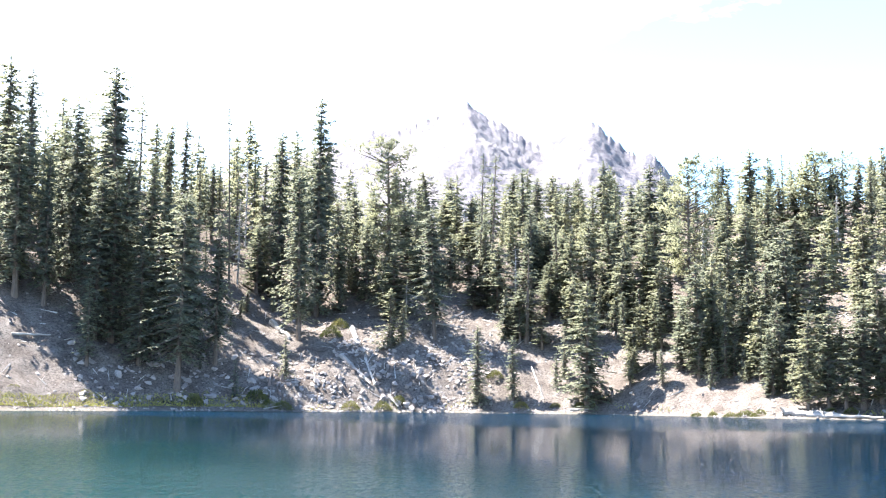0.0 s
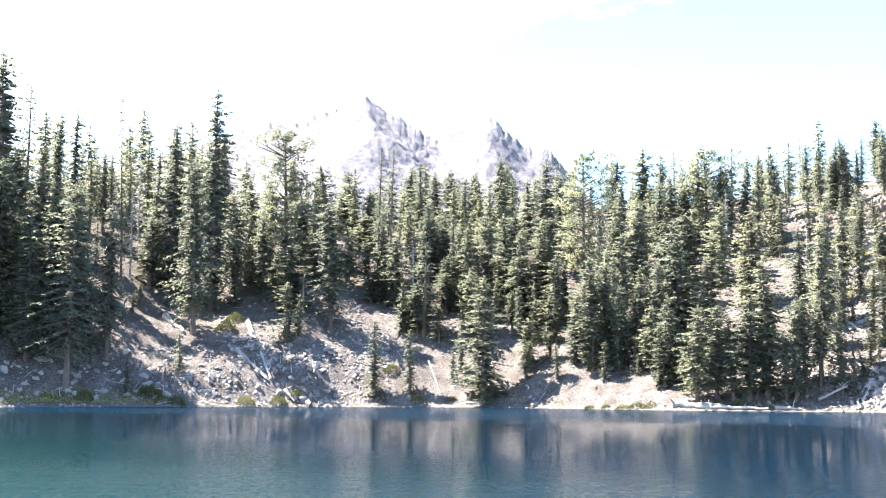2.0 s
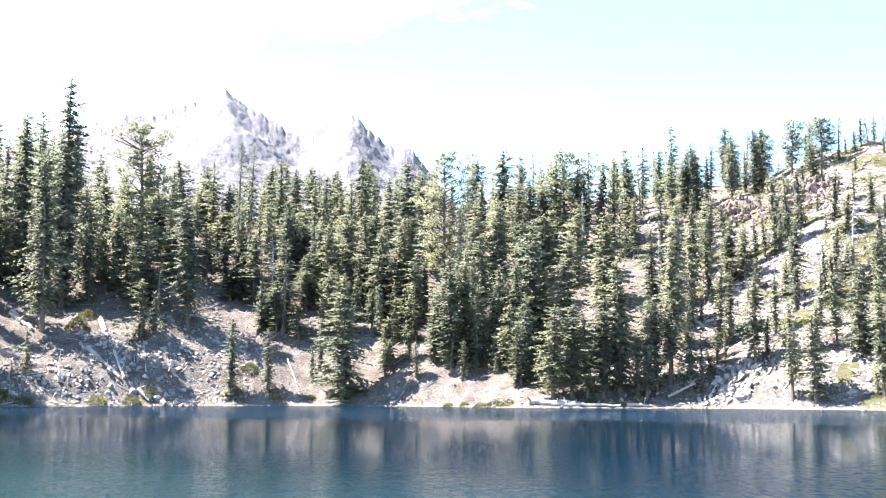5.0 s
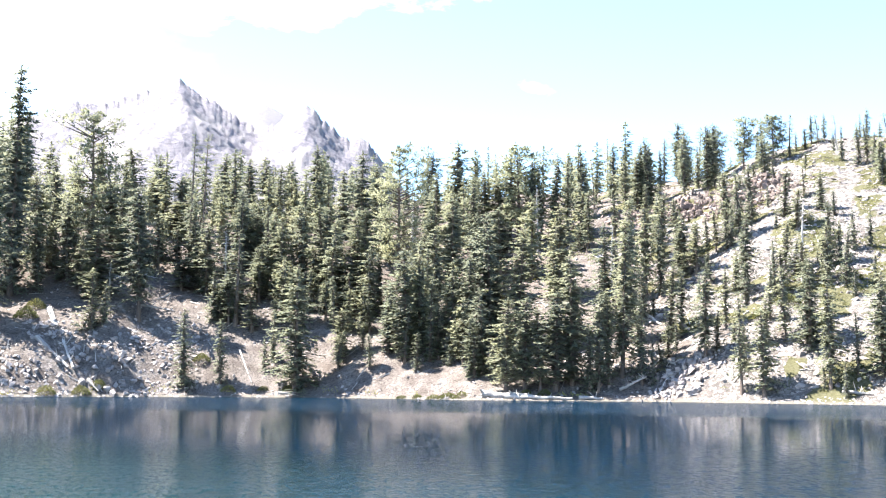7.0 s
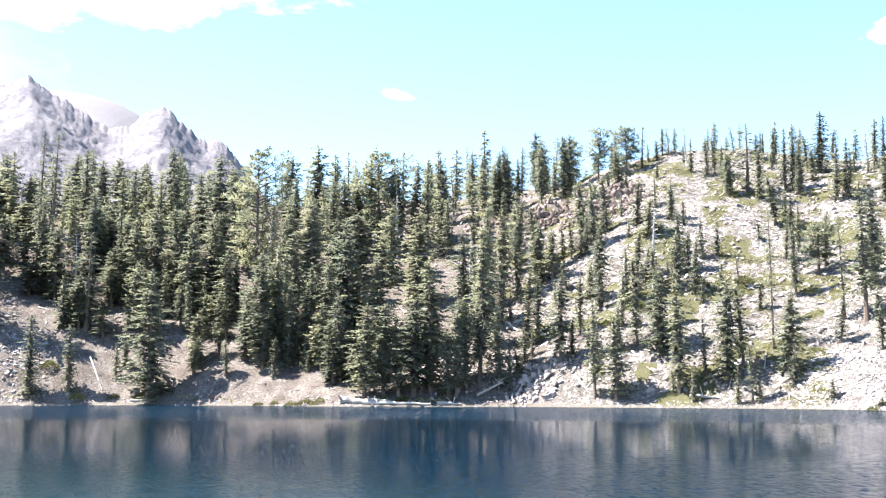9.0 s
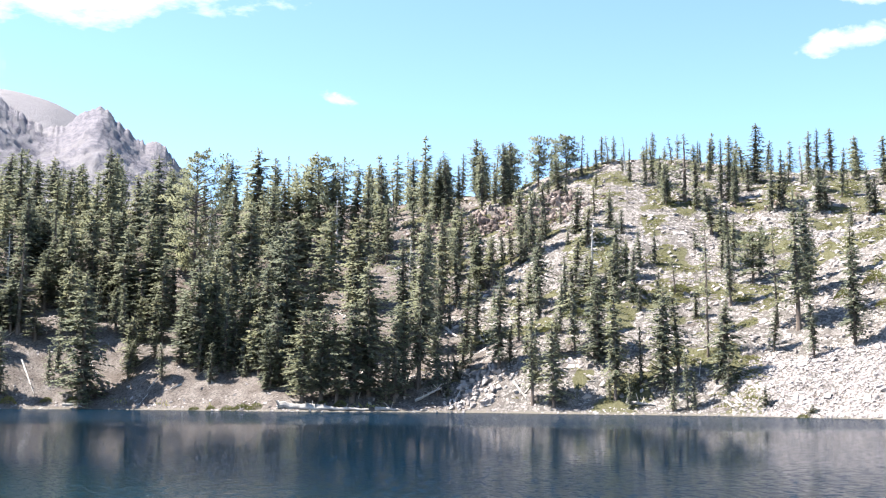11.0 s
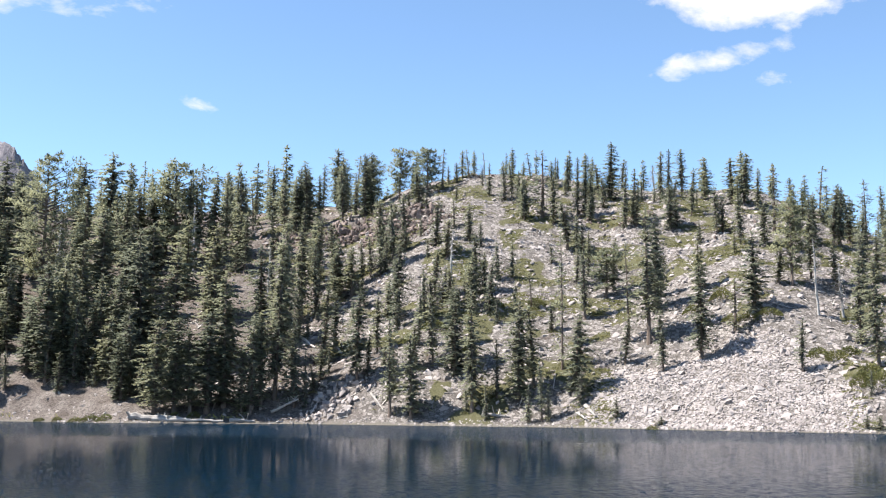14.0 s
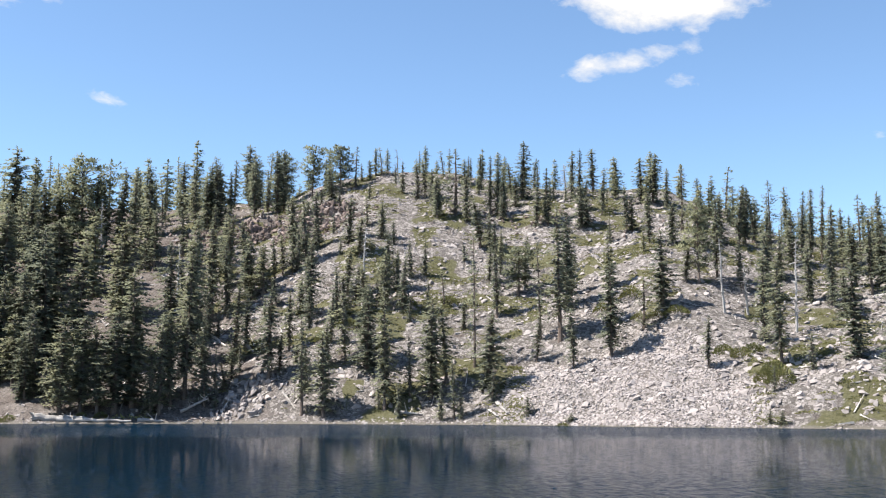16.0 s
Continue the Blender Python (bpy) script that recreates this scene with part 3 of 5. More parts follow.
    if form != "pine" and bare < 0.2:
        # close twigs about the stem, coloured darker to deepen the crown's shade
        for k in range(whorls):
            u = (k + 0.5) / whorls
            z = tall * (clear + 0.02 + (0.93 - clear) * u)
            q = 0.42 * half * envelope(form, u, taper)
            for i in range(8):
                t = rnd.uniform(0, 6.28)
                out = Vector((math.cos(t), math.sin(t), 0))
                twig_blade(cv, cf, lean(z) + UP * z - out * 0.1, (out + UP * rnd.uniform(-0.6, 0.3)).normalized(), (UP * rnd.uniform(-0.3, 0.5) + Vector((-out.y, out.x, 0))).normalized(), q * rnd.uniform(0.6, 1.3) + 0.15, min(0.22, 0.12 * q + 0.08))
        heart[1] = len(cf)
    for i in range(9):
        z = tall * (0.955 + 0.006 * i)
        t = rnd.uniform(0, 6.28)
        twig_blade(cv, cf, lean(z) + UP * z, Vector((0.55 * math.cos(t), 0.55 * math.sin(t), 0.7)).normalized(), Vector((math.cos(t), math.sin(t), 0.2)).normalized(), blade * 0.8, blade * 0.15)
    return tv, tf, cv, cf, heart


def crown_normals(cv, cf):
    """Turns the twigs outward and gives the crown the soft roundness of massed needles."""
    v, f = np.array(cv), np.array(cf)
    mid = v[f].mean(axis=1)
    flat = np.cross(v[f[:, 2]] - v[f[:, 0]], v[f[:, 3]] - v[f[:, 1]])
    flat /= np.linalg.norm(flat, axis=1, keepdims=True) + 1e-9
    out = mid * (1, 1, 0)
    out /= np.linalg.norm(out, axis=1, keepdims=True) + 1e-6
    mass = out * 0.75 + np.array((0, 0, 0.5))
    turn = (flat * mass).sum(axis=1) < 0
    f[turn] = f[turn][:, ::-1]
    flat[turn] *= -1
    mass = mass + 0.55 * flat
    mass /= np.linalg.norm(mass, axis=1, keepdims=True)
    normals = np.zeros_like(v)
    normals[f.ravel()] = np.repeat(mass, 4, axis=0)
    return f, normals


TREE_KINDS = {
    # kind: needle material, label, and the shapes it comes in
    "fir": (FIR, "tall green fir with drooping layered branches on the slope", [dict(seed=s, half=2.15, taper=t, droop=0.3, form=f, clear=c, flag=g, bend=b, gaps=q) for s, c, t, g, b, f, q in ((1, 0.04, 0.75, 0.1, 0, "fir", 0.3), (2, 0.08, 0.6, 0.25, 0.3, "column", 0.45), (3, 0.14, 0.65, 0.15, -0.3, "fir", 0.4), (4, 0.06, 0.85, 0.2, 0.1, "column", 0.3), (5, 0.18, 0.6, 0.3, 0.2, "column", 0.5), (6, 0.15, 0.7, 0.2, 0.2, "fir", 0.4))]),
    "spire": (FIR, "slender dark green fir with a narrow pointed crown", [dict(seed=s, half=1.45, form="spire", droop=0.4, rag=0.4, arms=7, step=0.38, pairs=4, clear=c, bare=0.07, flag=g, bend=b) for s, c, g, b in ((11, 0.06, 0.1, 0), (12, 0.16, 0.3, 0.3), (13, 0.03, 0.2, -0.2), (14, 0.22, 0.35, 0.4))]),
    "sparse": (FIR, "thin old conifer with ragged open branches", [dict(seed=s, half=1.5, form="spire", droop=0.45, rag=0.6, arms=6, step=0.42, pairs=4, clear=0.14, bare=0.33, bend=0.35, flag=0.4, gaps=0.6) for s in (21, 22, 23)]),
    "pine": (PINE, "open-crowned green pine with a rounded broken top", [dict(seed=s, half=2.1, form="pine", arms=7, pairs=15, blade=0.42, clear=0.22, rag=0.5, bare=0.1, bend=b) for s, b in ((31, 0.5), (32, -0.6), (33, 0.2))]),
    "young": (FIR, "small bushy young conifer", [dict(seed=s, tall=5.0, half=1.3, step=0.3, arms=6, taper=0.7, droop=0.25, pairs=4, blade=0.36, clear=0.0, gaps=0.1) for s in (41, 42)]),
}
# growth stages: size against the full-grown shape, spacing of the whorls, and size of the twigs
STAGES = ((0.5, 0.72, 0.8), (1.0, 1.0, 1.0), (1.85, 1.2, 1.25))
SHAPES = {}
for kind_name, (needles, label_text, shapes) in TREE_KINDS.items():
    for stage, (grow, wider, longer) in enumerate(STAGES):
        if kind_name == "young" and stage != 1:
            continue
        for spec in shapes:
            full = dict(spec)
            full["tall"], full["half"] = spec.get("tall", 14.0) * grow, spec["half"] * grow
            full["step"], full["blade"] = spec.get("step", 0.42) * wider, spec.get("blade", 0.5) * longer
            tv, tf, cv, cf, heart = make_tree(**full)
            cf, soft = crown_normals(cv, cf)
            crown = link_mesh("crown", cv, cf.tolist(), needles, True)
            crown.normals_split_custom_set_from_vertices(soft.tolist())
            crown.materials.append(SHADED_HEART)
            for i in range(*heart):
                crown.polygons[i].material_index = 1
            SHAPES.setdefault((kind_name, stage), []).append((link_mesh("trunk", tv, tf, BARK), crown, full["tall"], full["half"]))


def make_snag(seed, tall=12.0, half=0.8, stubs=40, fork=False):
    rnd = random.Random(seed)
    tv, tf = [], []
    at, n_ = Vector((0, 0, -0.3)), 10
    rb = 0.011 * tall
    drift = Vector((rnd.uniform(-0.03, 0.03), rnd.uniform(-0.03, 0.03), 1))
    for i in range(n_):
        to = at + drift * (tall / n_) + Vector((rnd.uniform(-0.05, 0.05), rnd.uniform(-0.05, 0.05), 0))
        tube(tv, tf, at, to, rb * (1 - i / n_) ** 0.7 + 0.02, rb * (1 - (i + 1) / n_) ** 0.7 + 0.02, 7)
        for _ in range(stubs // n_):
            if i > 1:
                t, L = rnd.uniform(0, 6.28), 1.5 * half * rnd.uniform(0.25, 1.1) * (1.2 - i / n_)
                p0 = at.lerp(to, rnd.random())
                p1 = p0 + Vector((L * math.cos(t), L * math.sin(t), rnd.uniform(-0.7, 0.45) * L))
                tube(tv, tf, p0, p1, 0.055, 0.035, 3)
                tube(tv, tf, p1, p1 + Vector((0.5 * L * math.cos(t + 0.5), 0.5 * L * math.sin(t + 0.5), rnd.uniform(-0.3, 0.4) * L)), 0.035, 0.012, 3)
        at = to
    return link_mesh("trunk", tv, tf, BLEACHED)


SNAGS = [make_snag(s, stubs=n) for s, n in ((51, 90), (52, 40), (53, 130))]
PLACED = []


def tree(kind, az, r, tall, half, shape=None, lean=0.0):
    """A standing tree at a bearing and distance, with its height and the half width of its crown in metres."""
    k = len(PLACED)
    rnd = random.Random(1000 + k)
    p = ground_point(az, r, 0.15)
    if tall > 7:
        tall -= 0.8 * spur_rise(az, r - float(shore_at(az)))
    PLACED.append((az, r))
    turn = rnd.uniform(0, 360)
    if kind == "snag":
        ob = new("dead_tree", SNAGS[(k if shape is None else shape) % 3])
        ob.matrix_world = pose(*p, 0, lean, 0) @ pose(0, 0, 0, 0, 0, turn) @ Matrix.Diagonal((max(1.1, half / 0.8), max(1.1, half / 0.8), tall / 12.0, 1))
        return tagged(ob, "bare grey dead standing tree with broken branch stubs", "dead tree", "dead trees on the slope")
    half *= 1.3 if kind in ("spire", "sparse") else 1.3 + 0.12 * min(1.0, max(0.0, (28 - az) / 8))
    stage = 1 if kind == "young" or 9.0 <= tall < 17.0 else 0 if tall < 9.0 else 2
    shapes = SHAPES[kind, stage]
    trunk, crown, t0, h0 = shapes[(rnd.randrange(60) if shape is None else shape) % len(shapes)]
    ob = new({"pine": "pine_tree", "young": "young_fir", "spire": "slender_fir", "sparse": "old_conifer"}.get(kind, "fir_tree"))
    ob.matrix_world = pose(*p, rnd.uniform(-2, 2), lean + rnd.uniform(-2, 2), 0) @ pose(0, 0, 0, 0, 0, turn) @ Matrix.Diagonal((half / h0, half / h0, tall / t0, 1))
    part("trunk", trunk, ob)
    part("crown", crown, ob)
    label = TREE_KINDS[kind][1]
    if kind in ("fir", "spire"):
        label = ("very tall " if tall > 22 else "short " if tall < 8 else "") + label.replace("tall green", "green" if tall < 8 or tall > 22 else "tall green")
    return tagged(ob, label, "pine tree" if kind == "pine" else "fir tree", "conifers on the hillside")


tree("fir", -21.25, 158.8, 29.1, 3.79)
tree("spire", -20.21, 171.2, 25.1, 2.16)
tree("fir", -20.65, 153.0, 22.1, 3.23)
tree("fir", -19.35, 151.9, 19.6, 2.23)
tree("spire", -18.83, 161.7, 21.8, 1.86)
tree("fir", -18.13, 158.6, 24.7, 2.31)
tree("fir", -17.54, 162.7, 19.0, 2.02)
tree("fir", -16.25, 159.9, 30.6, 3.79)
tree("sparse", -15.24, 164.4, 25.6, 1.85)
tree("fir", -17.00, 147.0, 20.5, 2.89)
tree("fir", -16.22, 147.7, 21.7, 3.19)
tree("spire", -17.27, 142.6, 10.0, 1.25)
tree("fir", -15.74, 152.9, 21.9, 2.98)
tree("fir", -14.72, 149.5, 24.0, 2.90)
tree("fir", -14.86, 144.6, 17.1, 2.51)
tree("spire", -13.98, 165.9, 21.4, 1.86)
tree("spire", -13.11, 170.6, 21.7, 1.90)
tree("fir", -13.03, 141.1, 23.7, 3.15)
tree("fir", -12.47, 147.0, 21.5, 2.38)
tree("fir", -13.58, 150.8, 17.6, 2.30)
tree("fir", -11.25, 147.6, 19.2, 2.23)
tree("spire", -12.28, 181.1, 11.8, 1.28)
tree("spire", -11.62, 182.2, 12.8, 1.56)
tree("sparse", -10.70, 166.2, 27.4, 1.00)
tree("snag", -9.99, 183.3, 14.7, 0.64)
tree("fir", -9.39, 167.3, 10.2, 2.18)
tree("fir", -8.39, 169.2, 24.9, 2.87)
tree("spire", -9.19, 171.6, 18.9, 1.89)
tree("sparse", -7.68, 181.2, 19.4, 2.17)
tree("fir", -7.22, 155.2, 23.5, 2.63)
tree("fir", -6.41, 164.7, 32.2, 3.20, shape=0)
tree("fir", -5.82, 195.2, 17.7, 2.33)
tree("fir", -5.24, 170.2, 15.6, 2.03)
tree("young", -10.25, 141.2, 4.7, 0.71)
tree("young", -7.81, 145.4, 5.1, 0.87)
tree("fir", -5.24, 167.2, 11.6, 1.41)
tree("fir", -4.43, 183.5, 14.4, 1.64)
tree("fir", -3.88, 167.2, 13.6, 1.66)
tree("pine", -2.76, 171.9, 25.0, 2.89)
tree("fir", -2.41, 208.6, 14.0, 2.27)
tree("fir", -2.82, 168.7, 11.4, 1.84)
tree("fir", -1.87, 180.1, 13.2, 2.85)
tree("spire", -2.51, 160.8, 11.8, 2.54)
tree("fir", -3.25, 164.7, 9.9, 1.30)
tree("spire", -2.66, 152.0, 9.5, 1.20)
tree("young", -2.07, 152.7, 7.6, 1.13)
tree("spire", -0.84, 212.7, 13.3, 2.52)
tree("fir", -1.15, 169.6, 10.6, 2.01)
tree("fir", -0.47, 154.4, 20.6, 2.29)
tree("spire", 0.39, 200.4, 13.8, 1.98)
tree("spire", 0.33, 170.6, 11.9, 1.69)
tree("fir", 0.97, 185.6, 8.7, 2.20)
tree("fir", 1.51, 164.0, 7.7, 1.95)
tree("sparse", 1.83, 170.9, 23.7, 1.69)
tree("sparse", 2.40, 174.1, 22.9, 1.72)
tree("spire", 1.71, 143.7, 9.8, 1.21)
tree("fir", 2.68, 163.0, 13.0, 1.77)
tree("spire", 3.38, 216.1, 13.3, 2.14)
tree("spire", 3.69, 172.2, 10.5, 1.71)
tree("spire", 3.98, 211.1, 14.9, 1.88)
tree("fir", 4.42, 174.3, 12.4, 1.56)
tree("spire", 3.48, 143.1, 8.1, 0.92)
tree("young", 3.11, 154.7, 6.6, 1.07)
tree("sparse", 4.15, 153.7, 15.4, 1.83)
tree("spire", 4.93, 152.1, 7.7, 1.13)
tree("fir", 3.59, 156.3, 9.3, 1.24)
tree("fir", 5.08, 177.3, 11.3, 1.76)
tree("fir", 5.31, 163.1, 10.6, 1.62)
tree("fir", 5.51, 216.8, 13.1, 2.15)
tree("fir", 5.18, 173.5, 10.5, 1.72)
tree("sparse", 5.66, 166.0, 14.9, 1.48)
tree("fir", 4.66, 201.2, 14.3, 2.00)
tree("fir", 4.61, 174.2, 12.5, 1.73)
tree("fir", 7.14, 140.2, 15.4, 2.65)
tree("fir", 7.90, 203.1, 16.4, 2.63)
tree("spire", 8.36, 166.2, 13.4, 2.16)
tree("spire", 6.07, 199.0, 13.6, 1.98)
tree("fir", 5.90, 168.9, 11.7, 1.68)
tree("fir", 6.67, 213.0, 12.3, 2.12)
tree("fir", 6.14, 169.0, 9.8, 1.68)
tree("fir", 8.58, 177.0, 11.1, 2.12)
tree("spire", 8.29, 160.8, 10.1, 1.93)
tree("sparse", 9.78, 152.9, 8.2, 1.07)
tree("fir", 9.43, 197.3, 13.5, 2.37)
tree("fir", 9.94, 157.2, 10.8, 1.89)
tree("fir", 10.25, 184.9, 17.6, 2.41)
tree("spire", 10.23, 156.9, 15.0, 2.05)
tree("fir", 10.57, 178.8, 9.3, 1.98)
tree("fir", 10.04, 155.2, 8.2, 1.71)
tree("fir", 11.13, 191.1, 14.6, 2.31)
tree("fir", 10.65, 156.7, 12.1, 1.89)
tree("pine", 12.13, 163.8, 21.9, 2.15)
tree("fir", 12.61, 139.7, 14.1, 2.41, shape=5)
tree("fir", 13.67, 193.1, 15.4, 2.46)
tree("fir", 13.85, 159.8, 12.8, 2.03)
tree("spire", 11.66, 172.4, 10.1, 1.74)
tree("spire", 11.28, 155.1, 9.1, 1.56)
tree("fir", 13.23, 140.2, 14.5, 1.71, shape=5)
tree("spire", 14.05, 174.0, 14.4, 1.95)
tree("fir", 13.99, 152.1, 12.7, 1.70)
tree("spire", -4.70, 174.4, 10.5, 1.04)
tree("fir", -3.57, 175.6, 16.0, 1.56)
tree("fir", -1.32, 195.3, 13.1, 1.74)
tree("fir", -1.47, 174.5, 11.8, 1.55)
tree("fir", -0.04, 199.0, 9.9, 1.77)
tree("spire", -0.47, 171.4, 8.5, 1.52)
tree("fir", 1.39, 191.6, 10.9, 1.70)
tree("fir", 1.24, 170.7, 9.8, 1.52)
tree("fir", 2.12, 169.2, 12.8, 1.34)
tree("fir", 6.33, 162.6, 14.5, 1.62)
tree("fir", 7.45, 164.6, 14.7, 1.80)
tree("fir", 9.10, 157.4, 14.0, 1.42)
tree("fir", 4.37, 171.4, 15.4, 1.36)
tree("young", 6.04, 146.0, 6.5, 1.02)
tree("young", 5.62, 144.5, 4.3, 0.72)
tree("spire", 13.81, 137.9, 10.6, 1.26)
tree("fir", 15.15, 186.5, 16.6, 2.56)
tree("fir", 14.86, 158.8, 14.2, 2.19)
tree("pine", 18.23, 177.6, 16.4, 2.30)
tree("fir", 16.56, 179.4, 12.9, 1.88)
tree("fir", 17.32, 180.8, 13.5, 1.70)
tree("spire", 17.80, 180.6, 14.2, 1.69)
tree("fir", 18.87, 176.9, 13.8, 1.55)
tree("spire", 19.41, 179.8, 13.2, 1.48)
tree("fir", 20.03, 179.9, 13.4, 1.57)
tree("spire", 20.71, 182.0, 11.7, 1.12)
tree("fir", 21.50, 176.3, 14.2, 1.71)
tree("sparse", 22.04, 200.7, 8.2, 0.82)
tree("fir", 22.98, 202.5, 10.6, 1.54)
tree("fir", 24.36, 189.2, 10.5, 1.72)
tree("fir", 23.61, 191.4, 7.6, 0.97)
tree("fir", 15.94, 176.2, 12.6, 1.67)
tree("spire", 25.50, 219.3, 9.1, 0.88)
tree("fir", 26.29, 207.3, 11.0, 2.08)
tree("sparse", 27.18, 213.7, 10.7, 1.50)
tree("pine", 28.11, 210.8, 9.2, 1.15)
tree("fir", 16.18, 155.3, 12.4, 1.96)
tree("fir", 16.82, 139.6, 15.8, 2.05)
tree("fir", 17.30, 166.5, 10.1, 2.26)
tree("fir", 17.11, 143.6, 8.7, 1.95)
tree("fir", 18.22, 139.1, 14.3, 2.45, shape=5)
tree("fir", 16.47, 132.4, 10.0, 1.25)
tree("fir", 20.28, 151.8, 12.9, 2.18)
tree("fir", 20.06, 126.1, 10.9, 2.33)
tree("spire", 21.28, 170.1, 8.8, 1.22)
tree("spire", 21.68, 168.5, 9.2, 1.03)
tree("fir", 18.52, 126.7, 10.2, 1.84, shape=5)
tree("fir", 17.58, 126.7, 10.4, 1.72)
tree("fir", 19.29, 126.1, 9.2, 1.56, shape=5)
tree("fir", 15.46, 135.0, 8.0, 1.42)
tree("spire", 15.92, 131.4, 6.5, 0.97)
tree("fir", 20.88, 127.2, 14.7, 2.08)
tree("fir", 22.16, 125.4, 10.5, 1.40, shape=5)
tree("spire", 21.74, 125.5, 6.9, 1.02)
tree("fir", 22.68, 126.6, 9.9, 1.29, shape=5)
tree("fir", 23.33, 127.4, 17.6, 2.19)
tree("fir", 23.84, 136.1, 17.3, 1.79, shape=5)
tree("fir", 22.57, 142.6, 12.1, 1.88)
tree("fir", 24.28, 126.0, 7.4, 1.08, shape=5)
tree("young", 24.82, 125.8, 6.2, 0.57)
tree("spire", 25.71, 134.6, 8.7, 1.15)
tree("fir", 26.27, 138.0, 6.9, 1.04)
tree("fir", 27.35, 126.5, 10.2, 1.52)
tree("fir", 24.56, 148.4, 12.2, 1.50)
tree("fir", 25.30, 147.0, 9.8, 1.03)
tree("fir", 26.32, 151.7, 7.9, 1.22)
tree("spire", 27.01, 149.8, 6.4, 1.05)
tree("fir", 29.31, 140.0, 9.5, 1.25)
tree("fir", 28.89, 142.2, 5.0, 0.85)
tree("fir", 28.50, 163.8, 7.6, 1.39)
tree("fir", 29.10, 155.4, 9.5, 1.08)
tree("spire", 29.62, 160.2, 8.2, 0.96)
tree("spire", 29.01, 119.8, 10.4, 1.01)
tree("fir", 30.06, 118.5, 8.8, 1.41)
tree("pine", 29.36, 193.7, 8.6, 1.10)
tree("pine", 30.78, 188.9, 8.4, 1.30)
tree("sparse", 31.57, 190.7, 6.9, 0.85)
tree("fir", 30.38, 176.3, 5.7, 1.40)
tree("sparse", 32.16, 164.6, 4.4, 0.90)
tree("spire", 32.57, 195.6, 4.8, 0.68)
tree("sparse", 32.88, 194.2, 5.1, 0.67)
tree("snag", 33.75, 183.9, 6.2, 0.73)
tree("spire", 31.21, 144.6, 6.0, 0.93)
tree("snag", 31.95, 139.2, 10.2, 0.97)
tree("fir", 31.13, 127.2, 7.7, 0.95)
tree("fir", 32.23, 124.8, 9.1, 1.73)
tree("fir", 33.09, 118.3, 11.5, 1.52)
tree("fir", 33.93, 136.6, 6.3, 0.74)
tree("spire", 34.35, 119.3, 6.0, 0.53)
tree("fir", 35.41, 118.5, 10.3, 1.64)
tree("spire", 36.17, 120.3, 8.4, 0.89)
tree("sparse", 36.06, 138.3, 4.4, 0.62)
tree("spire", 34.73, 178.6, 5.7, 0.71)
tree("spire", 35.08, 178.6, 6.2, 0.71)
tree("spire", 35.48, 176.9, 5.1, 0.61)
tree("sparse", 36.02, 193.6, 4.7, 0.67)
tree("sparse", 36.63, 169.0, 10.3, 1.67)
tree("fir", 37.20, 165.6, 7.0, 0.90)
tree("spire", 37.89, 189.6, 5.5, 0.75)
tree("spire", 38.40, 170.3, 9.2, 0.84)
tree("fir", 38.75, 170.6, 7.2, 0.76)
tree("spire", 39.47, 181.3, 5.9, 0.81)
tree("spire", 40.04, 182.0, 9.5, 1.44)
tree("spire", 40.62, 205.6, 7.2, 0.82)
tree("fir", 40.74, 164.7, 8.7, 0.82)
tree("fir", 41.20, 165.9, 7.9, 0.99)
tree("sparse", 37.58, 122.4, 14.7, 0.79)
tree("spire", 38.72, 134.4, 9.0, 0.86)
tree("pine", 39.80, 141.2, 6.1, 1.19)
tree("fir", 38.28, 117.9, 7.7, 1.28)
tree("young", 38.47, 115.7, 3.6, 0.80)
tree("young", 35.89, 114.7, 3.8, 0.68)
tree("young", 36.87, 114.6, 3.6, 0.68)
tree("spire", 36.56, 114.8, 5.8, 0.45)
tree("young", 33.79, 116.4, 3.6, 0.52)
tree("young", 32.81, 118.4, 2.2, 0.47)
tree("sparse", 40.88, 127.8, 11.1, 0.95)
tree("spire", 40.67, 122.5, 4.5, 0.55)
tree("spire", 41.86, 126.0, 14.8, 1.50)
tree("fir", 42.19, 133.1, 11.1, 1.19)
tree("fir", 42.51, 119.0, 6.1, 0.77)
tree("snag", 42.24, 186.8, 5.1, 0.65)
tree("spire", 42.52, 181.0, 7.7, 0.81)
tree("spire", 42.91, 170.1, 9.3, 0.85)
tree("spire", 43.60, 190.5, 7.6, 1.04)
tree("fir", 44.03, 168.6, 7.1, 0.76)
tree("fir", 44.76, 188.3, 6.0, 1.13)
tree("fir", 43.01, 163.9, 6.1, 0.98)
tree("fir", 44.37, 119.7, 10.0, 1.55)
tree("sparse", 45.97, 123.9, 5.7, 0.93)
tree("fir", 46.96, 126.8, 8.6, 1.53)
tree("fir", 45.25, 161.2, 6.7, 0.81)
tree("spire", 45.98, 179.2, 7.3, 1.17)
tree("fir", 46.56, 178.3, 7.9, 1.61)
tree("fir", 46.35, 151.3, 6.3, 0.76)
tree("fir", 47.45, 150.7, 5.5, 0.91)
tree("sparse", 47.96, 158.3, 9.3, 1.12)
tree("spire", 48.76, 187.3, 5.4, 0.66)
tree("pine", 48.70, 134.3, 9.5, 1.22)
tree("fir", 49.58, 138.3, 9.8, 1.19)
tree("sparse", 50.10, 187.9, 7.9, 1.15)
tree("snag", 49.87, 127.2, 8.4, 0.52)
tree("snag", 50.98, 128.9, 6.2, 0.26)
tree("spire", 50.65, 159.0, 7.7, 0.89)
tree("spire", 51.37, 166.0, 7.1, 1.02)
tree("sparse", 52.16, 165.8, 9.1, 0.94)
tree("fir", 52.91, 193.5, 9.0, 1.00)
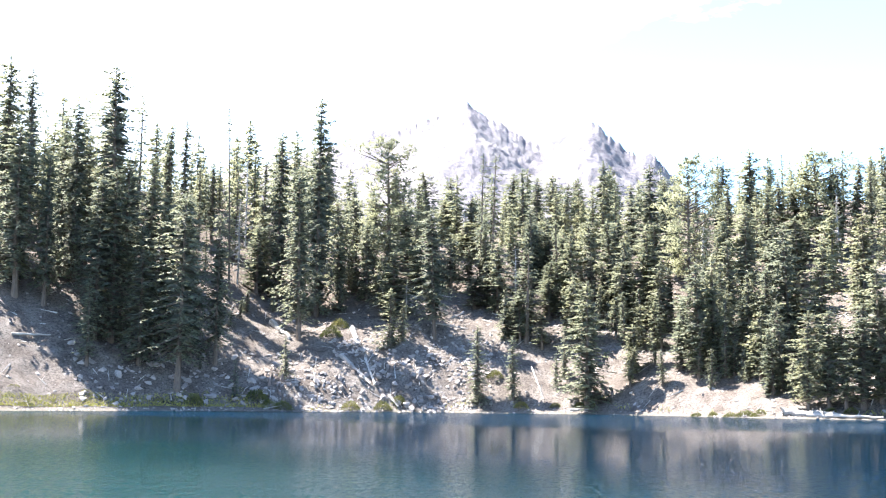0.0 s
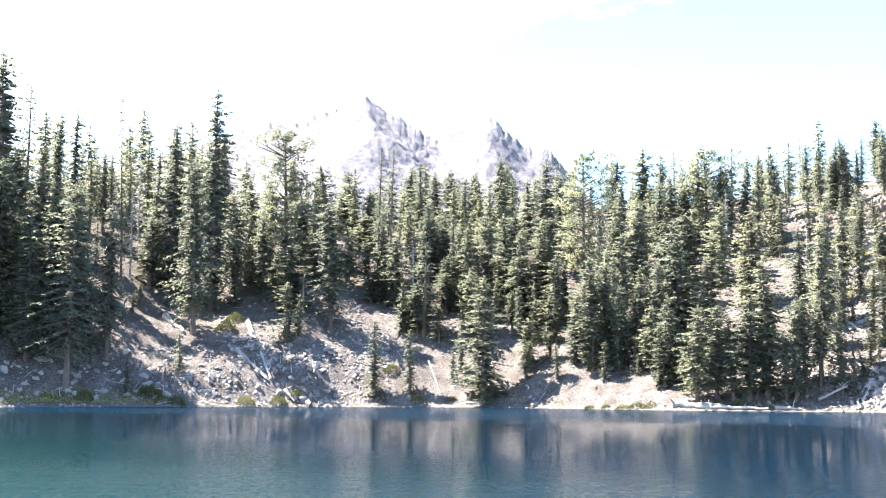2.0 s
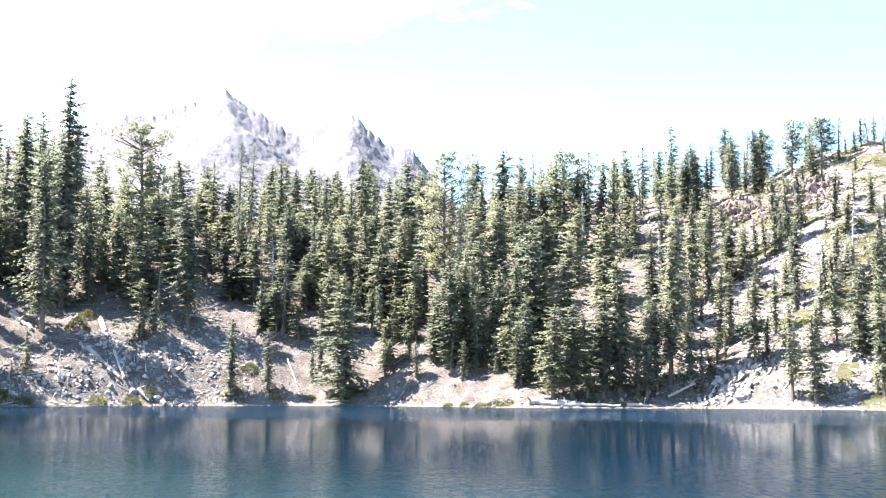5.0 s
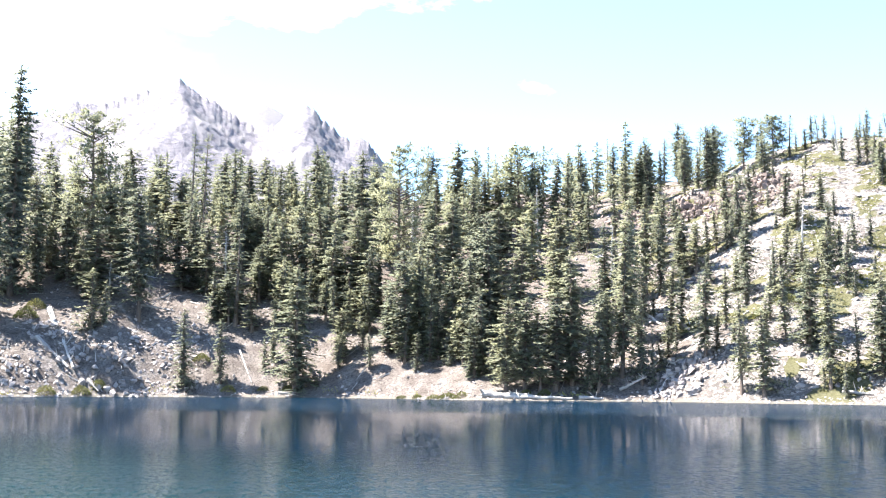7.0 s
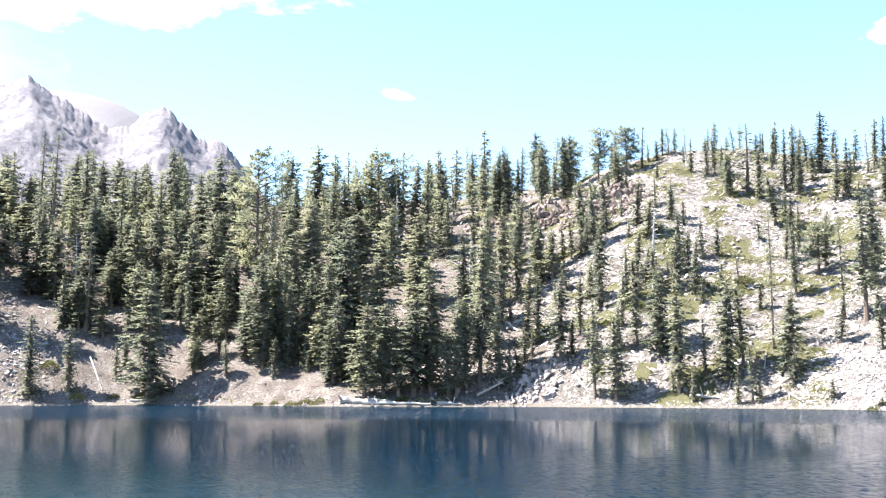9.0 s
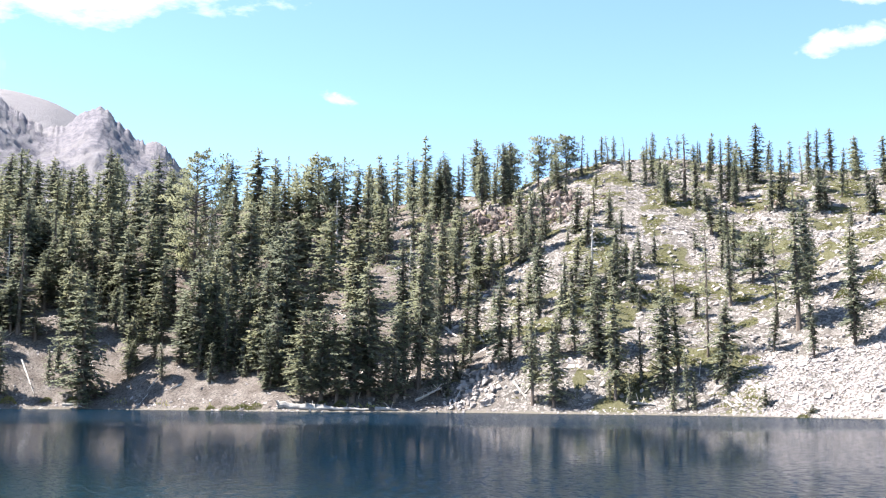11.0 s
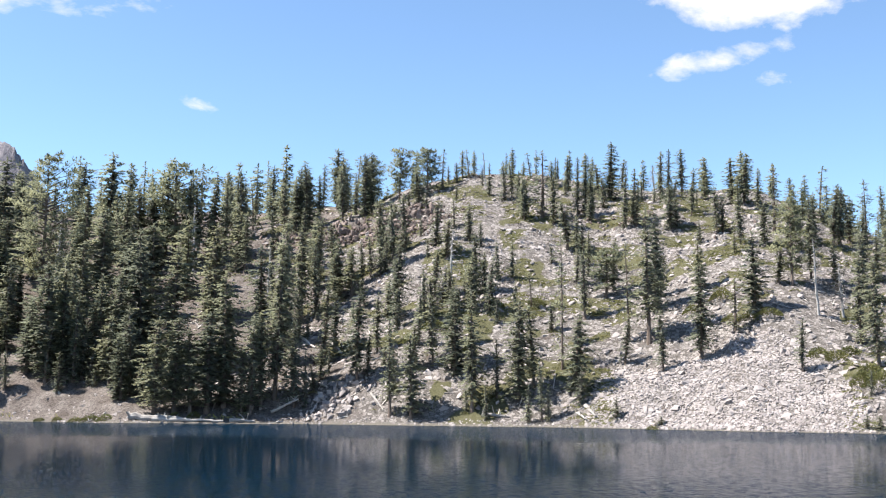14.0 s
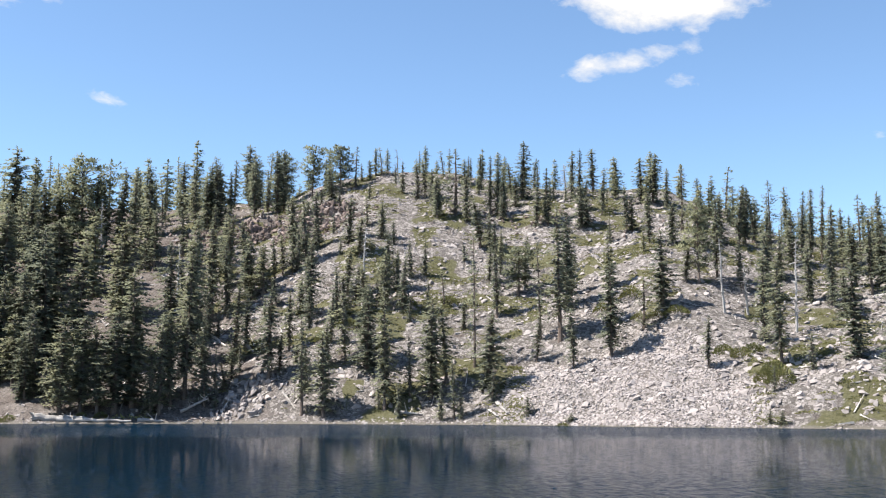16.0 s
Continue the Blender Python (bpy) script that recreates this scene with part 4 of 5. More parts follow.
tree("spire", 53.57, 153.6, 9.1, 0.88)
tree("fir", 53.99, 157.7, 9.8, 0.98)
tree("snag", 53.18, 125.9, 10.2, 0.59)
tree("spire", 51.73, 120.9, 8.9, 0.87)
tree("fir", 52.47, 113.2, 10.0, 1.28)
tree("young", 53.88, 111.0, 3.3, 0.86)
tree("spire", 49.04, 112.9, 5.1, 0.52)
tree("young", 52.06, 106.8, 2.4, 0.44)
tree("young", 52.41, 101.4, 1.3, 0.73)
tree("young", 51.82, 101.6, 1.4, 0.47)
tree("spire", 55.00, 152.7, 7.6, 0.80)
tree("fir", 55.41, 155.3, 7.6, 0.89)
tree("fir", 54.92, 133.7, 9.1, 0.84)
tree("sparse", 56.25, 160.8, 9.0, 1.10)
tree("fir", 55.92, 113.6, 8.7, 1.49)
tree("fir", 55.50, 130.5, 5.1, 0.96)
tree("spire", 56.68, 138.4, 9.3, 0.88)
tree("fir", 57.12, 143.3, 11.0, 1.06)
tree("spire", 55.88, 150.4, 5.9, 0.95)
tree("spire", 54.48, 159.8, 10.1, 0.67)
tree("fir", 53.04, 151.5, 7.4, 0.78)
tree("young", 40.22, 111.5, 2.1, 0.72)
tree("young", 42.36, 108.4, 0.9, 0.65)
tree("fir", 57.62, 130.6, 9.7, 1.25)
tree("spire", 58.04, 137.9, 9.1, 1.18)
tree("fir", 57.33, 104.5, 6.3, 0.89)
tree("fir", 41.31, 164.8, 4.7, 0.74)
tree("spire", 43.29, 164.9, 4.2, 0.74)
tree("fir", 39.03, 168.3, 4.3, 0.67)
tree("young", 44.40, 158.4, 3.2, 0.63)
tree("fir", 47.22, 176.7, 6.3, 0.89)
tree("spire", 45.53, 161.9, 4.9, 0.73)
tree("spire", 48.08, 134.5, 4.0, 0.68)
tree("young", 46.84, 130.7, 3.3, 0.66)
tree("young", 33.58, 184.8, 3.0, 0.55)
tree("young", 31.85, 193.0, 3.3, 0.57)
tree("spire", 32.28, 192.7, 3.6, 0.57)


# saplings and half-grown firs along the shore and between the tall trees
sapling = random.Random(19)
for az0, az1, s0, s1, low, high, count in ((8.0, 26.0, 5, 22, 2.0, 6.5, 30), (9.0, 19.0, 5, 18, 4.0, 8.5, 16), (1.0, 14.0, 12, 44, 3.0, 8.0, 24), (-20.0, -8.0, 8, 26, 1.8, 5.5, 12), (26.0, 40.0, 4, 40, 1.8, 5.5, 22), (24.0, 34.0, 20, 66, 1.8, 6.0, 26), (30.0, 48.0, 62, 84, 1.8, 5.5, 14)):
    for _ in range(count):
        az = sapling.uniform(az0, az1)
        tall = sapling.uniform(low, high)
        tree("young" if sapling.random() < 0.5 else "spire", az, float(shore_at(az)) + sapling.uniform(s0, s1), tall, tall * sapling.uniform(0.13, 0.2))


# firs in loose clumps on the open slope
for az0, az1, s0, s1, low, high, count in ((21.5, 28.5, 20, 52, 5.5, 9.0, 9), (27.5, 34.0, 8, 46, 4.5, 8.0, 13), (2.0, 16.0, 12, 30, 6.5, 11.5, 24), (-8.0, 3.0, 16, 40, 5.0, 9.0, 8), (20.5, 28.0, 62, 92, 7.0, 10.5, 18), (34.0, 41.0, 30, 62, 4.0, 7.0, 10), (47.5, 58.0, 34, 62, 5.0, 8.5, 14)):
    for _ in range(count):
        az = sapling.uniform(az0, az1)
        tall = sapling.uniform(low, high)
        tree("fir" if sapling.random() < 0.6 else "spire", az, float(shore_at(az)) + sapling.uniform(s0, s1), tall, tall * sapling.uniform(0.11, 0.16))


# silvery snags among the living trees
for az, s, tall in ((-10.3, 30, 13.0), (3.6, 27, 11.0), (9.4, 24, 10.5), (12.8, 40, 12.0), (-1.9, 19, 8.0), (16.6, 55, 12.0), (19.2, 48, 11.0), (6.2, 62, 12.0), (22.8, 30, 9.0), (0.9, 48, 11.5)):
    tree("snag", az, float(shore_at(az)) + s, tall, 0.8)


# ---- the rest of the wood, behind and between ----
def fill_wood():
    rnd = random.Random(77)
    verts, faces, tverts, tfaces, normals = [], [], [], [], []
    low = [make_tree(s, half=1.9, step=0.62, arms=6, pairs=4, blade=0.85, limbs=False, taper=0.8, droop=0.35, form=f, clear=0.08) for s, f in ((61, "fir"), (62, "column"), (64, "column"))] + [make_tree(63, half=1.4, form="spire", step=0.55, arms=5, pairs=4, blade=0.75, limbs=False, clear=0.1)]
    low = [(np.array(a), np.array([q for q in b if len(q) == 4]), np.array(c), *crown_normals(c, d)) for a, b, c, d, heart in low]
    spots, tries = list(PLACED), 0
    count = 0
    vo = to = 0
    while count < 340 and tries < 20000:
        tries += 1
        az = rnd.uniform(-24, 60)
        d = float(shore_at(az))
        rc, _ = crest_at(az)
        r = rnd.uniform(d + 30, rc + 22)
        wood = 1.0 if az < 18 else max(0.05, 1 - (az - 18) / 8)
        if r > rc - 4:
            wood = 1.0 if az < 26 else (0.45 if az < 33 else 0.9)
        elif r > rc - 14 and az > 34:
            wood = 0.4
        elif az > 47:
            wood = 0.35 if r > d + 62 else 0.0
        if az < 2:
            wood *= 0.75 if az < -12 or r > d + 50 else 0.12
        if 13 < az < 24 and r < rc - 22:
            wood *= 0.45
        if rnd.random() > wood:
            continue
        gap = 2.9
        if any(abs(a - az) < 3 and (math.radians(a - az) * r) ** 2 + (b - r) ** 2 < gap * gap for a, b in spots):
            continue
        spots.append((az, r))
        tall = 5.0 + 8.0 * rnd.random() ** 1.4 if az < 24 else rnd.uniform(3.4, 6.8)
        if -24 < az < -6:
            tall *= 1.3
        if 40 < az:
            tall = rnd.uniform(3.5, 7.0)
        tv, tf, cv, cf, soft = low[rnd.randrange(4)]
        k, turn = tall / 14.0, rnd.uniform(0, 6.28)
        w = k * rnd.uniform(0.95, 1.35)
        c, s = math.cos(turn), math.sin(turn)
        m = np.array([[c * w, -s * w, 0], [s * w, c * w, 0], [0, 0, k]])
        p = np.array(ground_point(az, r, 0.1))
        verts.append(cv @ m.T + p)
        faces.append(cf + vo)
        normals.append(soft @ np.array([[c, s, 0], [-s, c, 0], [0, 0, 1]]))
        vo += len(cv)
        tverts.append(tv @ m.T + p)
        tfaces.append(tf + to)
        to += len(tv)
        count += 1
    me = link_mesh("forest", np.concatenate(verts), np.concatenate(faces).tolist(), FIR, True)
    me.normals_split_custom_set_from_vertices(np.concatenate(normals).tolist())
    wood_ob = tagged(new("forest", me), "dense green conifer forest covering the upper slope", "forest", kind="stuff")
    part("trunk", link_mesh("trunk", np.concatenate(tverts), np.concatenate(tfaces).tolist(), BARK), wood_ob)


fill_wood()


# ---- stones ----
def stone_shape(seed, flat=0.55):
    rnd = random.Random(seed)
    bm = bmesh.new()
    for _ in range(11):
        v = Vector((rnd.gauss(0, 1), rnd.gauss(0, 1), rnd.gauss(0, 1))).normalized() * rnd.uniform(0.8, 1.05)
        bm.verts.new((v.x, v.y * rnd.uniform(0.6, 0.85), v.z * flat))
    out = bmesh.ops.convex_hull(bm, input=bm.verts)
    bmesh.ops.delete(bm, geom=[v for v in bm.verts if not v.link_faces], context="VERTS")
    bm.verts.index_update()
    v, f = [tuple(x.co) for x in bm.verts], [[y.index for y in x.verts] for x in bm.faces]
    bm.free()
    return np.array(v), np.array(f)


STONES = [stone_shape(200 + i, 0.4 + 0.06 * i) for i in range(8)]
STONE_MESHES = [link_mesh("stone", v.tolist(), f.tolist(), ROCK) for v, f in STONES]
T_BEAR = [38.6, 39.2, 40.7, 42.5, 44.4, 45.7, 46.5, 48.4, 50.0, 51.5, 52.3]
T_REACH = [2, 9, 14, 13.5, 17, 20.5, 22, 20, 12, 7.8, 2]


def stone_pose(rnd, az, r, size):
    p = ground_point(az, r)
    uphill, along = ground_point(az, r + 1.2) - p, ground_point(az + 0.6, r) - p
    tilt = UP.rotation_difference(along.cross(uphill).normalized()).to_matrix().to_4x4()
    return pose(p.x, p.y, p.z + size * 0.05) @ tilt @ pose(0, 0, 0, rnd.gauss(0, 13), rnd.gauss(0, 13), rnd.uniform(0, 360)) @ Matrix.Diagonal((size, size, size * rnd.uniform(0.6, 1.0), 1))


def scatter(name, label, mat, spots, seed, category, single=300):
    """Stones, given as bearing, distance and size: the largest as parts of their own, the rest joined into one mesh."""
    rnd = random.Random(seed)
    spots = sorted(spots, key=lambda q: -q[2])
    vs, fs, k = [], [], 0
    for az, r, size in spots[single:]:
        v, f = STONES[rnd.randrange(len(STONES))]
        m = np.array(stone_pose(rnd, az, r, size))
        vs.append(v @ m[:3, :3].T + m[:3, 3])
        fs.append(f + k)
        k += len(v)
    ob = tagged(new(name, link_mesh(name, np.concatenate(vs), np.concatenate(fs).tolist(), mat)), label, category, kind="stuff")
    for az, r, size in spots[:single]:
        one = new("stone", STONE_MESHES[rnd.randrange(8)])
        one.matrix_world = stone_pose(rnd, az, r, size)
        one.parent = ob
    return ob


def spots_in(rnd, count, az0, az1, s0, s1, size0, size1, keep=None):
    out = []
    while len(out) < count:
        az = rnd.uniform(az0, az1)
        s = rnd.uniform(s0, s1)
        count -= 0.02
        if keep is None or keep(az, s, rnd):
            out.append((az, float(shore_at(az)) + s, size0 + (size1 - size0) * rnd.random() ** 2.6))
    return out


rocks = random.Random(5)
talus_spots = spots_in(rocks, 13000, 38.6, 53, 0.2, 22, 0.09, 0.31, lambda az, s, q: s < np.interp(az, T_BEAR, T_REACH) + q.uniform(-1.5, 1.0))
scatter("talus", "pale grey angular talus stones sloping to the water", ROCK, talus_spots, 1, "scree")
scatter("scree", "loose pale stones strewn over the open hillside", ROCK,
        spots_in(rocks, 4200, 28, 48, 22, 82, 0.12, 0.5, lambda az, s, q: wobble(az * 2.2, s, 9.0, 4.0, 3) + q.uniform(-0.4, 0.4) > -0.05)
        + spots_in(rocks, 6500, 22, 58, 3, 90, 0.10, 0.75)
        + spots_in(rocks, 900, 50, 59, 3, 60, 0.14, 0.6), 2, "scree")
scatter("rubble", "grey blocky rubble and stones on the lower slope", ROCK,
        spots_in(rocks, 1200, -8.5, 2.5, 0.5, 15, 0.10, 0.55, lambda az, s, q: wobble(az * 2.2, s, 6.0, 8.0, 3) + q.uniform(-0.3, 0.3) > -0.1)
        + spots_in(rocks, 280, -18, -8, 2, 13, 0.12, 0.8)
        + spots_in(rocks, 4200, -24, 26, 2, 60, 0.07, 0.42), 3, "rubble")
scatter("shore_stones", "small pale stones along the waterline", ROCK,
        spots_in(rocks, 1900, -24, 59, -0.5, 1.8, 0.05, 0.3, lambda az, s, q: wobble(az * 2.2, s, 5.0, 12.0, 2) + q.uniform(-0.3, 0.3) > 0.0) + spots_in(rocks, 50, -8, 9, -0.6, 1.2, 0.2, 0.5), 4, "stones", 150)

# ---- crags ----
def outcrop(az, r, wide, tall, count, seed, mat=CRAG, deep=3.0, upright=False):
    rnd = random.Random(seed)
    vs, fs, k = [], [], 0
    c = ground_point(az, r)
    for _ in range(count):
        u, w_ = rnd.uniform(-1, 1), rnd.uniform(-1, 1)
        a2, r2 = az + math.degrees(u * wide / r), r + w_ * deep
        size = rnd.uniform(0.2, 0.55) * tall * (1 - 0.5 * abs(u))
        v, f = STONES[rnd.randrange(8)]
        p = ground_point(a2, r2)
        if upright:
            size *= 0.55
            m = np.array(pose(p.x, p.y, p.z + rnd.uniform(0.2, 1.2) * size, rnd.uniform(-14, 14), rnd.uniform(-14, 14), rnd.uniform(0, 360)) @ Matrix.Diagonal((size * 0.8, size * 0.8, size * rnd.uniform(2.4, 4.2), 1)))
        else:
            m = np.array(pose(p.x, p.y, p.z + rnd.uniform(0.0, 0.5) * size, rnd.uniform(-60, 60), rnd.uniform(-60, 60), rnd.uniform(0, 360)) @ Matrix.Diagonal((size * 0.8, size * 0.8, size * rnd.uniform(1.0, 1.6), 1)))
        vs.append(v @ m[:3, :3].T + m[:3, 3])
        fs.append(f + k)
        k += len(v)
    return tagged(new("rock_outcrop", link_mesh("rock_outcrop", np.concatenate(vs), np.concatenate(fs).tolist(), mat)), "weathered reddish-grey broken rock outcrop on the hillside", "rock", "outcrops", "structure")


for a in ((30.9, 171, 3.0, 1.6, 60, 3), (26.4, 178.5, 7.5, 2.2, 190, 21), (29.5, 172.5, 6.5, 2.1, 190, 22), (24.2, 186, 4.5, 1.6, 90, 23), (31.2, 169.0, 5.0, 1.1, 110, 24), (23.8, 186, 4.5, 2.4, 26, 4), (25.3, 178, 3.0, 1.8, 16, 5), (41.0, 166, 9.0, 1.6, 40, 6), (38.0, 170, 6.0, 1.3, 22, 7), (46.0, 162, 6.0, 1.4, 22, 8), (33.6, 194, 3.5, 1.5, 14, 11), (36.5, 192, 4.0, 1.4, 14, 12)):
    outcrop(*a)
for a in ((26.6, 179.5, 7.0, 1.7, 110, 1), (29.4, 173.5, 6.0, 1.7, 100, 2), (24.2, 187, 4.5, 1.3, 50, 17), (-8.2, 144.5, 2.2, 1.3, 40, 18)):
    outcrop(*a, deep=2.8, upright=True)
for a in ((-4.2, 146, 6.0, 1.6, 34, 9), (-1.5, 145, 6.5, 1.7, 40, 10), (-6.5, 144, 4.0, 1.2, 16, 13), (-13.5, 137, 4.5, 1.0, 20, 14), (26.4, 124.6, 4.2, 1.5, 110, 15), (28.6, 123, 2.5, 1.0, 10, 16)):
    outcrop(*a, mat=ROCK, deep=2.5)


# ---- low growth ----
def tuft(seed, wide=1.0, tall=0.5, sprays=100, size=0.20):
    rnd = random.Random(seed)
    v, f = [], []
    for _ in range(sprays):
        t, q = rnd.uniform(0, 6.28), math.sqrt(rnd.random())
        at = Vector((q * math.cos(t) * wide, q * math.sin(t) * wide, tall * (1 - q * q) * rnd.uniform(0.4, 1.0)))
        way = Vector((math.cos(t) * q, math.sin(t) * q, rnd.uniform(0.2, 1.0))).normalized()
        ln = size * rnd.uniform(0.7, 1.3)
        spray(v, f, at, way, way.cross(Vector((rnd.uniform(-1, 1), rnd.uniform(-1, 1), 0.3))).normalized(), ln, ln * 0.3)
    return np.array(v), np.array(f)


TUFTS = [tuft(300 + i) for i in range(5)]


def low_growth():
    rnd = random.Random(8)
    vs, fs, k, made = [], [], 0, 0
    for _ in range(40000):
        az = rnd.uniform(-24, 59)
        d = float(shore_at(az))
        r = d + rnd.uniform(1.5, 95)
        if rnd.random() > turf_amount(az, r) * 1.6 - 0.2 or r > crest_at(az)[0]:
            continue
        v, f = TUFTS[rnd.randrange(5)]
        p, t = ground_point(az, r), rnd.uniform(0, 6.28)
        w, h = rnd.uniform(0.35, 1.1), rnd.uniform(0.3, 0.8)
        m = np.array([[w * math.cos(t), -w * math.sin(t), 0], [w * math.sin(t), w * math.cos(t), 0], [0, 0, h]])
        vs.append(v @ m.T + np.array(p))
        fs.append(f + k)
        k += len(v)
        made += 1
        if made >= 1600:
            break
    tagged(new("shrubs", link_mesh("shrubs", np.concatenate(vs), np.concatenate(fs).tolist(), SHRUB)), "low mats of yellow-green shrubs between the rocks", "shrubs", kind="stuff")


low_growth()


def shrub(az, r, wide, tall, seed=0):
    v, f = tuft(400 + seed, 1.0, 1.0, 900, 0.15)
    ob = new("shrub", link_mesh("shrub", v.tolist(), f.tolist(), SHRUB))
    ob.matrix_world = pose(*ground_point(az, r, 0.05 + 0.28 * wide), 0, 0, seed * 47) @ Matrix.Diagonal((wide, wide, tall + 0.2 * wide, 1))
    return tagged(ob, "rounded yellow-green shrub at the lake shore" if r - shore_at(az) < 6 else "rounded yellow-green shrub on the slope", "shrub", "shrubs")


for i, a in enumerate(((14.0, 128.5, 1.0, 0.6), (14.7, 128, 1.3, 0.7), (15.4, 127, 1.2, 0.6), (13.2, 130, 0.7, 0.5), (12.4, 131, 0.8, 0.5), (19.5, 125.5, 0.9, 0.6), (18.6, 126, 0.7, 0.5), (3.9, 142, 1.0, 0.7), (5.6, 141.5, 0.8, 0.5), (2.6, 147, 1.2, 0.8), (6.8, 141, 0.9, 0.5), (-3.0, 143, 1.2, 0.9), (-2.2, 144, 1.0, 0.9), (-4.6, 142.5, 1.3, 0.9), (-7.9, 141, 1.4, 0.9), (-8.6, 141, 1.2, 0.8), (-12.2, 139.5, 1.2, 1.2), (-5.6, 156, 1.6, 1.3), (-5.2, 159, 1.5, 1.2), (-9.2, 142, 1.6, 1.2),
                        (46.7, 126, 1.6, 0.8), (47.6, 125.5, 1.5, 0.8), (45.8, 127, 1.1, 0.7), (51.8, 110, 1.4, 1.3), (52.4, 109, 1.5, 1.4), (52.1, 111.5, 1.2, 1.1), (50.6, 116, 1.6, 0.9), (49.8, 117, 1.3, 0.9), (51.2, 118, 1.5, 0.8), (44.0, 131, 1.2, 1.0), (45.4, 131.5, 1.5, 1.2), (41.9, 106.5, 1.0, 0.8), (30.0, 132, 1.4, 0.9), (31.2, 135, 1.6, 0.9), (36.3, 140, 1.3, 0.8), (34.2, 139, 1.4, 0.9), (33.0, 128, 1.2, 0.8))):
    shrub(*a, seed=i)


def grass_edge():
    rnd = random.Random(31)
    v, f = [], []
    for _ in range(5200):
        az = rnd.uniform(-24, -8.6) if rnd.random() < 0.8 else rnd.uniform(-8.6, 22)
        s = 1.6 + 2.4 * rnd.random() ** 1.6 if az < -8.6 else rnd.uniform(1.4, 2.6)
        if az > -8.6 and wobble(az * 3, 0, 5.0, 6.0, 2) < 0.1:
            continue
        p = ground_point(az, float(shore_at(az)) + s)
        t, h = rnd.uniform(0, 6.28), rnd.uniform(0.08, 0.26)
        a = Vector((math.cos(t), math.sin(t), 0)) * 0.07
        k = len(v)
        v += [(p - a)[:], (p + a)[:], (p + Vector((rnd.uniform(-0.15, 0.15), rnd.uniform(-0.15, 0.15), h)))[:]]
        f.append((k, k + 1, k + 2))
    tagged(new("grass", link_mesh("grass", v, f, GRASS)), "band of yellow-green sedge grass along the shore", "grass", kind="stuff")


grass_edge()


# ---- fallen wood ----
def fallen_log(az0, r0, az1, r1, thick, lift=0.0, stubs=6, seed=0, roots=False):
    rnd = random.Random(900 + seed)
    a, b = ground_point(az0, r0) + Vector((0, 0, thick * 0.6)), ground_point(az1, r1) + Vector((0, 0, thick * 0.6 + lift))
    ob = new("fallen_log")
    ob.location = a
    n_, way = 9, (b - a).normalized()
    side = way.orthogonal().normalized()
    v, f, rings = [], [], []
    for i in range(n_ + 1):
        c = (b - a) * (i / n_) + Vector((0, 0, rnd.uniform(-0.3, 0.3) * thick if 0 < i < n_ else 0))
        q = thick * (1 - 0.6 * i / n_)
        rings.append(c)
        v += [(c + (Matrix.Rotation(6.283 * k / 8, 3, way) @ side) * q * rnd.uniform(0.88, 1.1))[:] for k in range(8)]
    f = [(i * 8 + k, i * 8 + (k + 1) % 8, i * 8 + 8 + (k + 1) % 8, i * 8 + 8 + k) for i in range(n_) for k in range(8)]
    f += [tuple(range(7, -1, -1)), tuple(range(n_ * 8, n_ * 8 + 8))]
    part("trunk", link_mesh("trunk", v, f, DEAD), ob)
    for _ in range(stubs):
        c = rings[rnd.randrange(1, n_)]
        d = Vector((rnd.uniform(-1, 1), rnd.uniform(-1, 1), rnd.uniform(0.1, 1.0))).normalized()
        v, f = [], []
        tube(v, f, c, c + d * rnd.uniform(0.5, 1.3), thick * 0.25, thick * 0.08, 4)
        part("branch_stub", link_mesh("branch_stub", v, f, DEAD), ob)
    for i in range(7 if roots else 0):
        d = Matrix.Rotation(i * 0.9, 3, way) @ side
        v, f = [], []
        tube(v, f, Vector((0, 0, 0)), d * rnd.uniform(0.5, 1.1) - way * 0.3, thick * 0.5, thick * 0.12, 4)
        part("root", link_mesh("root", v, f, DEAD), ob)
    return tagged(ob, "bleached grey fallen log lying on the shore" if height(az0, r0) < 1.5 else "bleached grey fallen log lying on the slope", "log", "fallen logs")


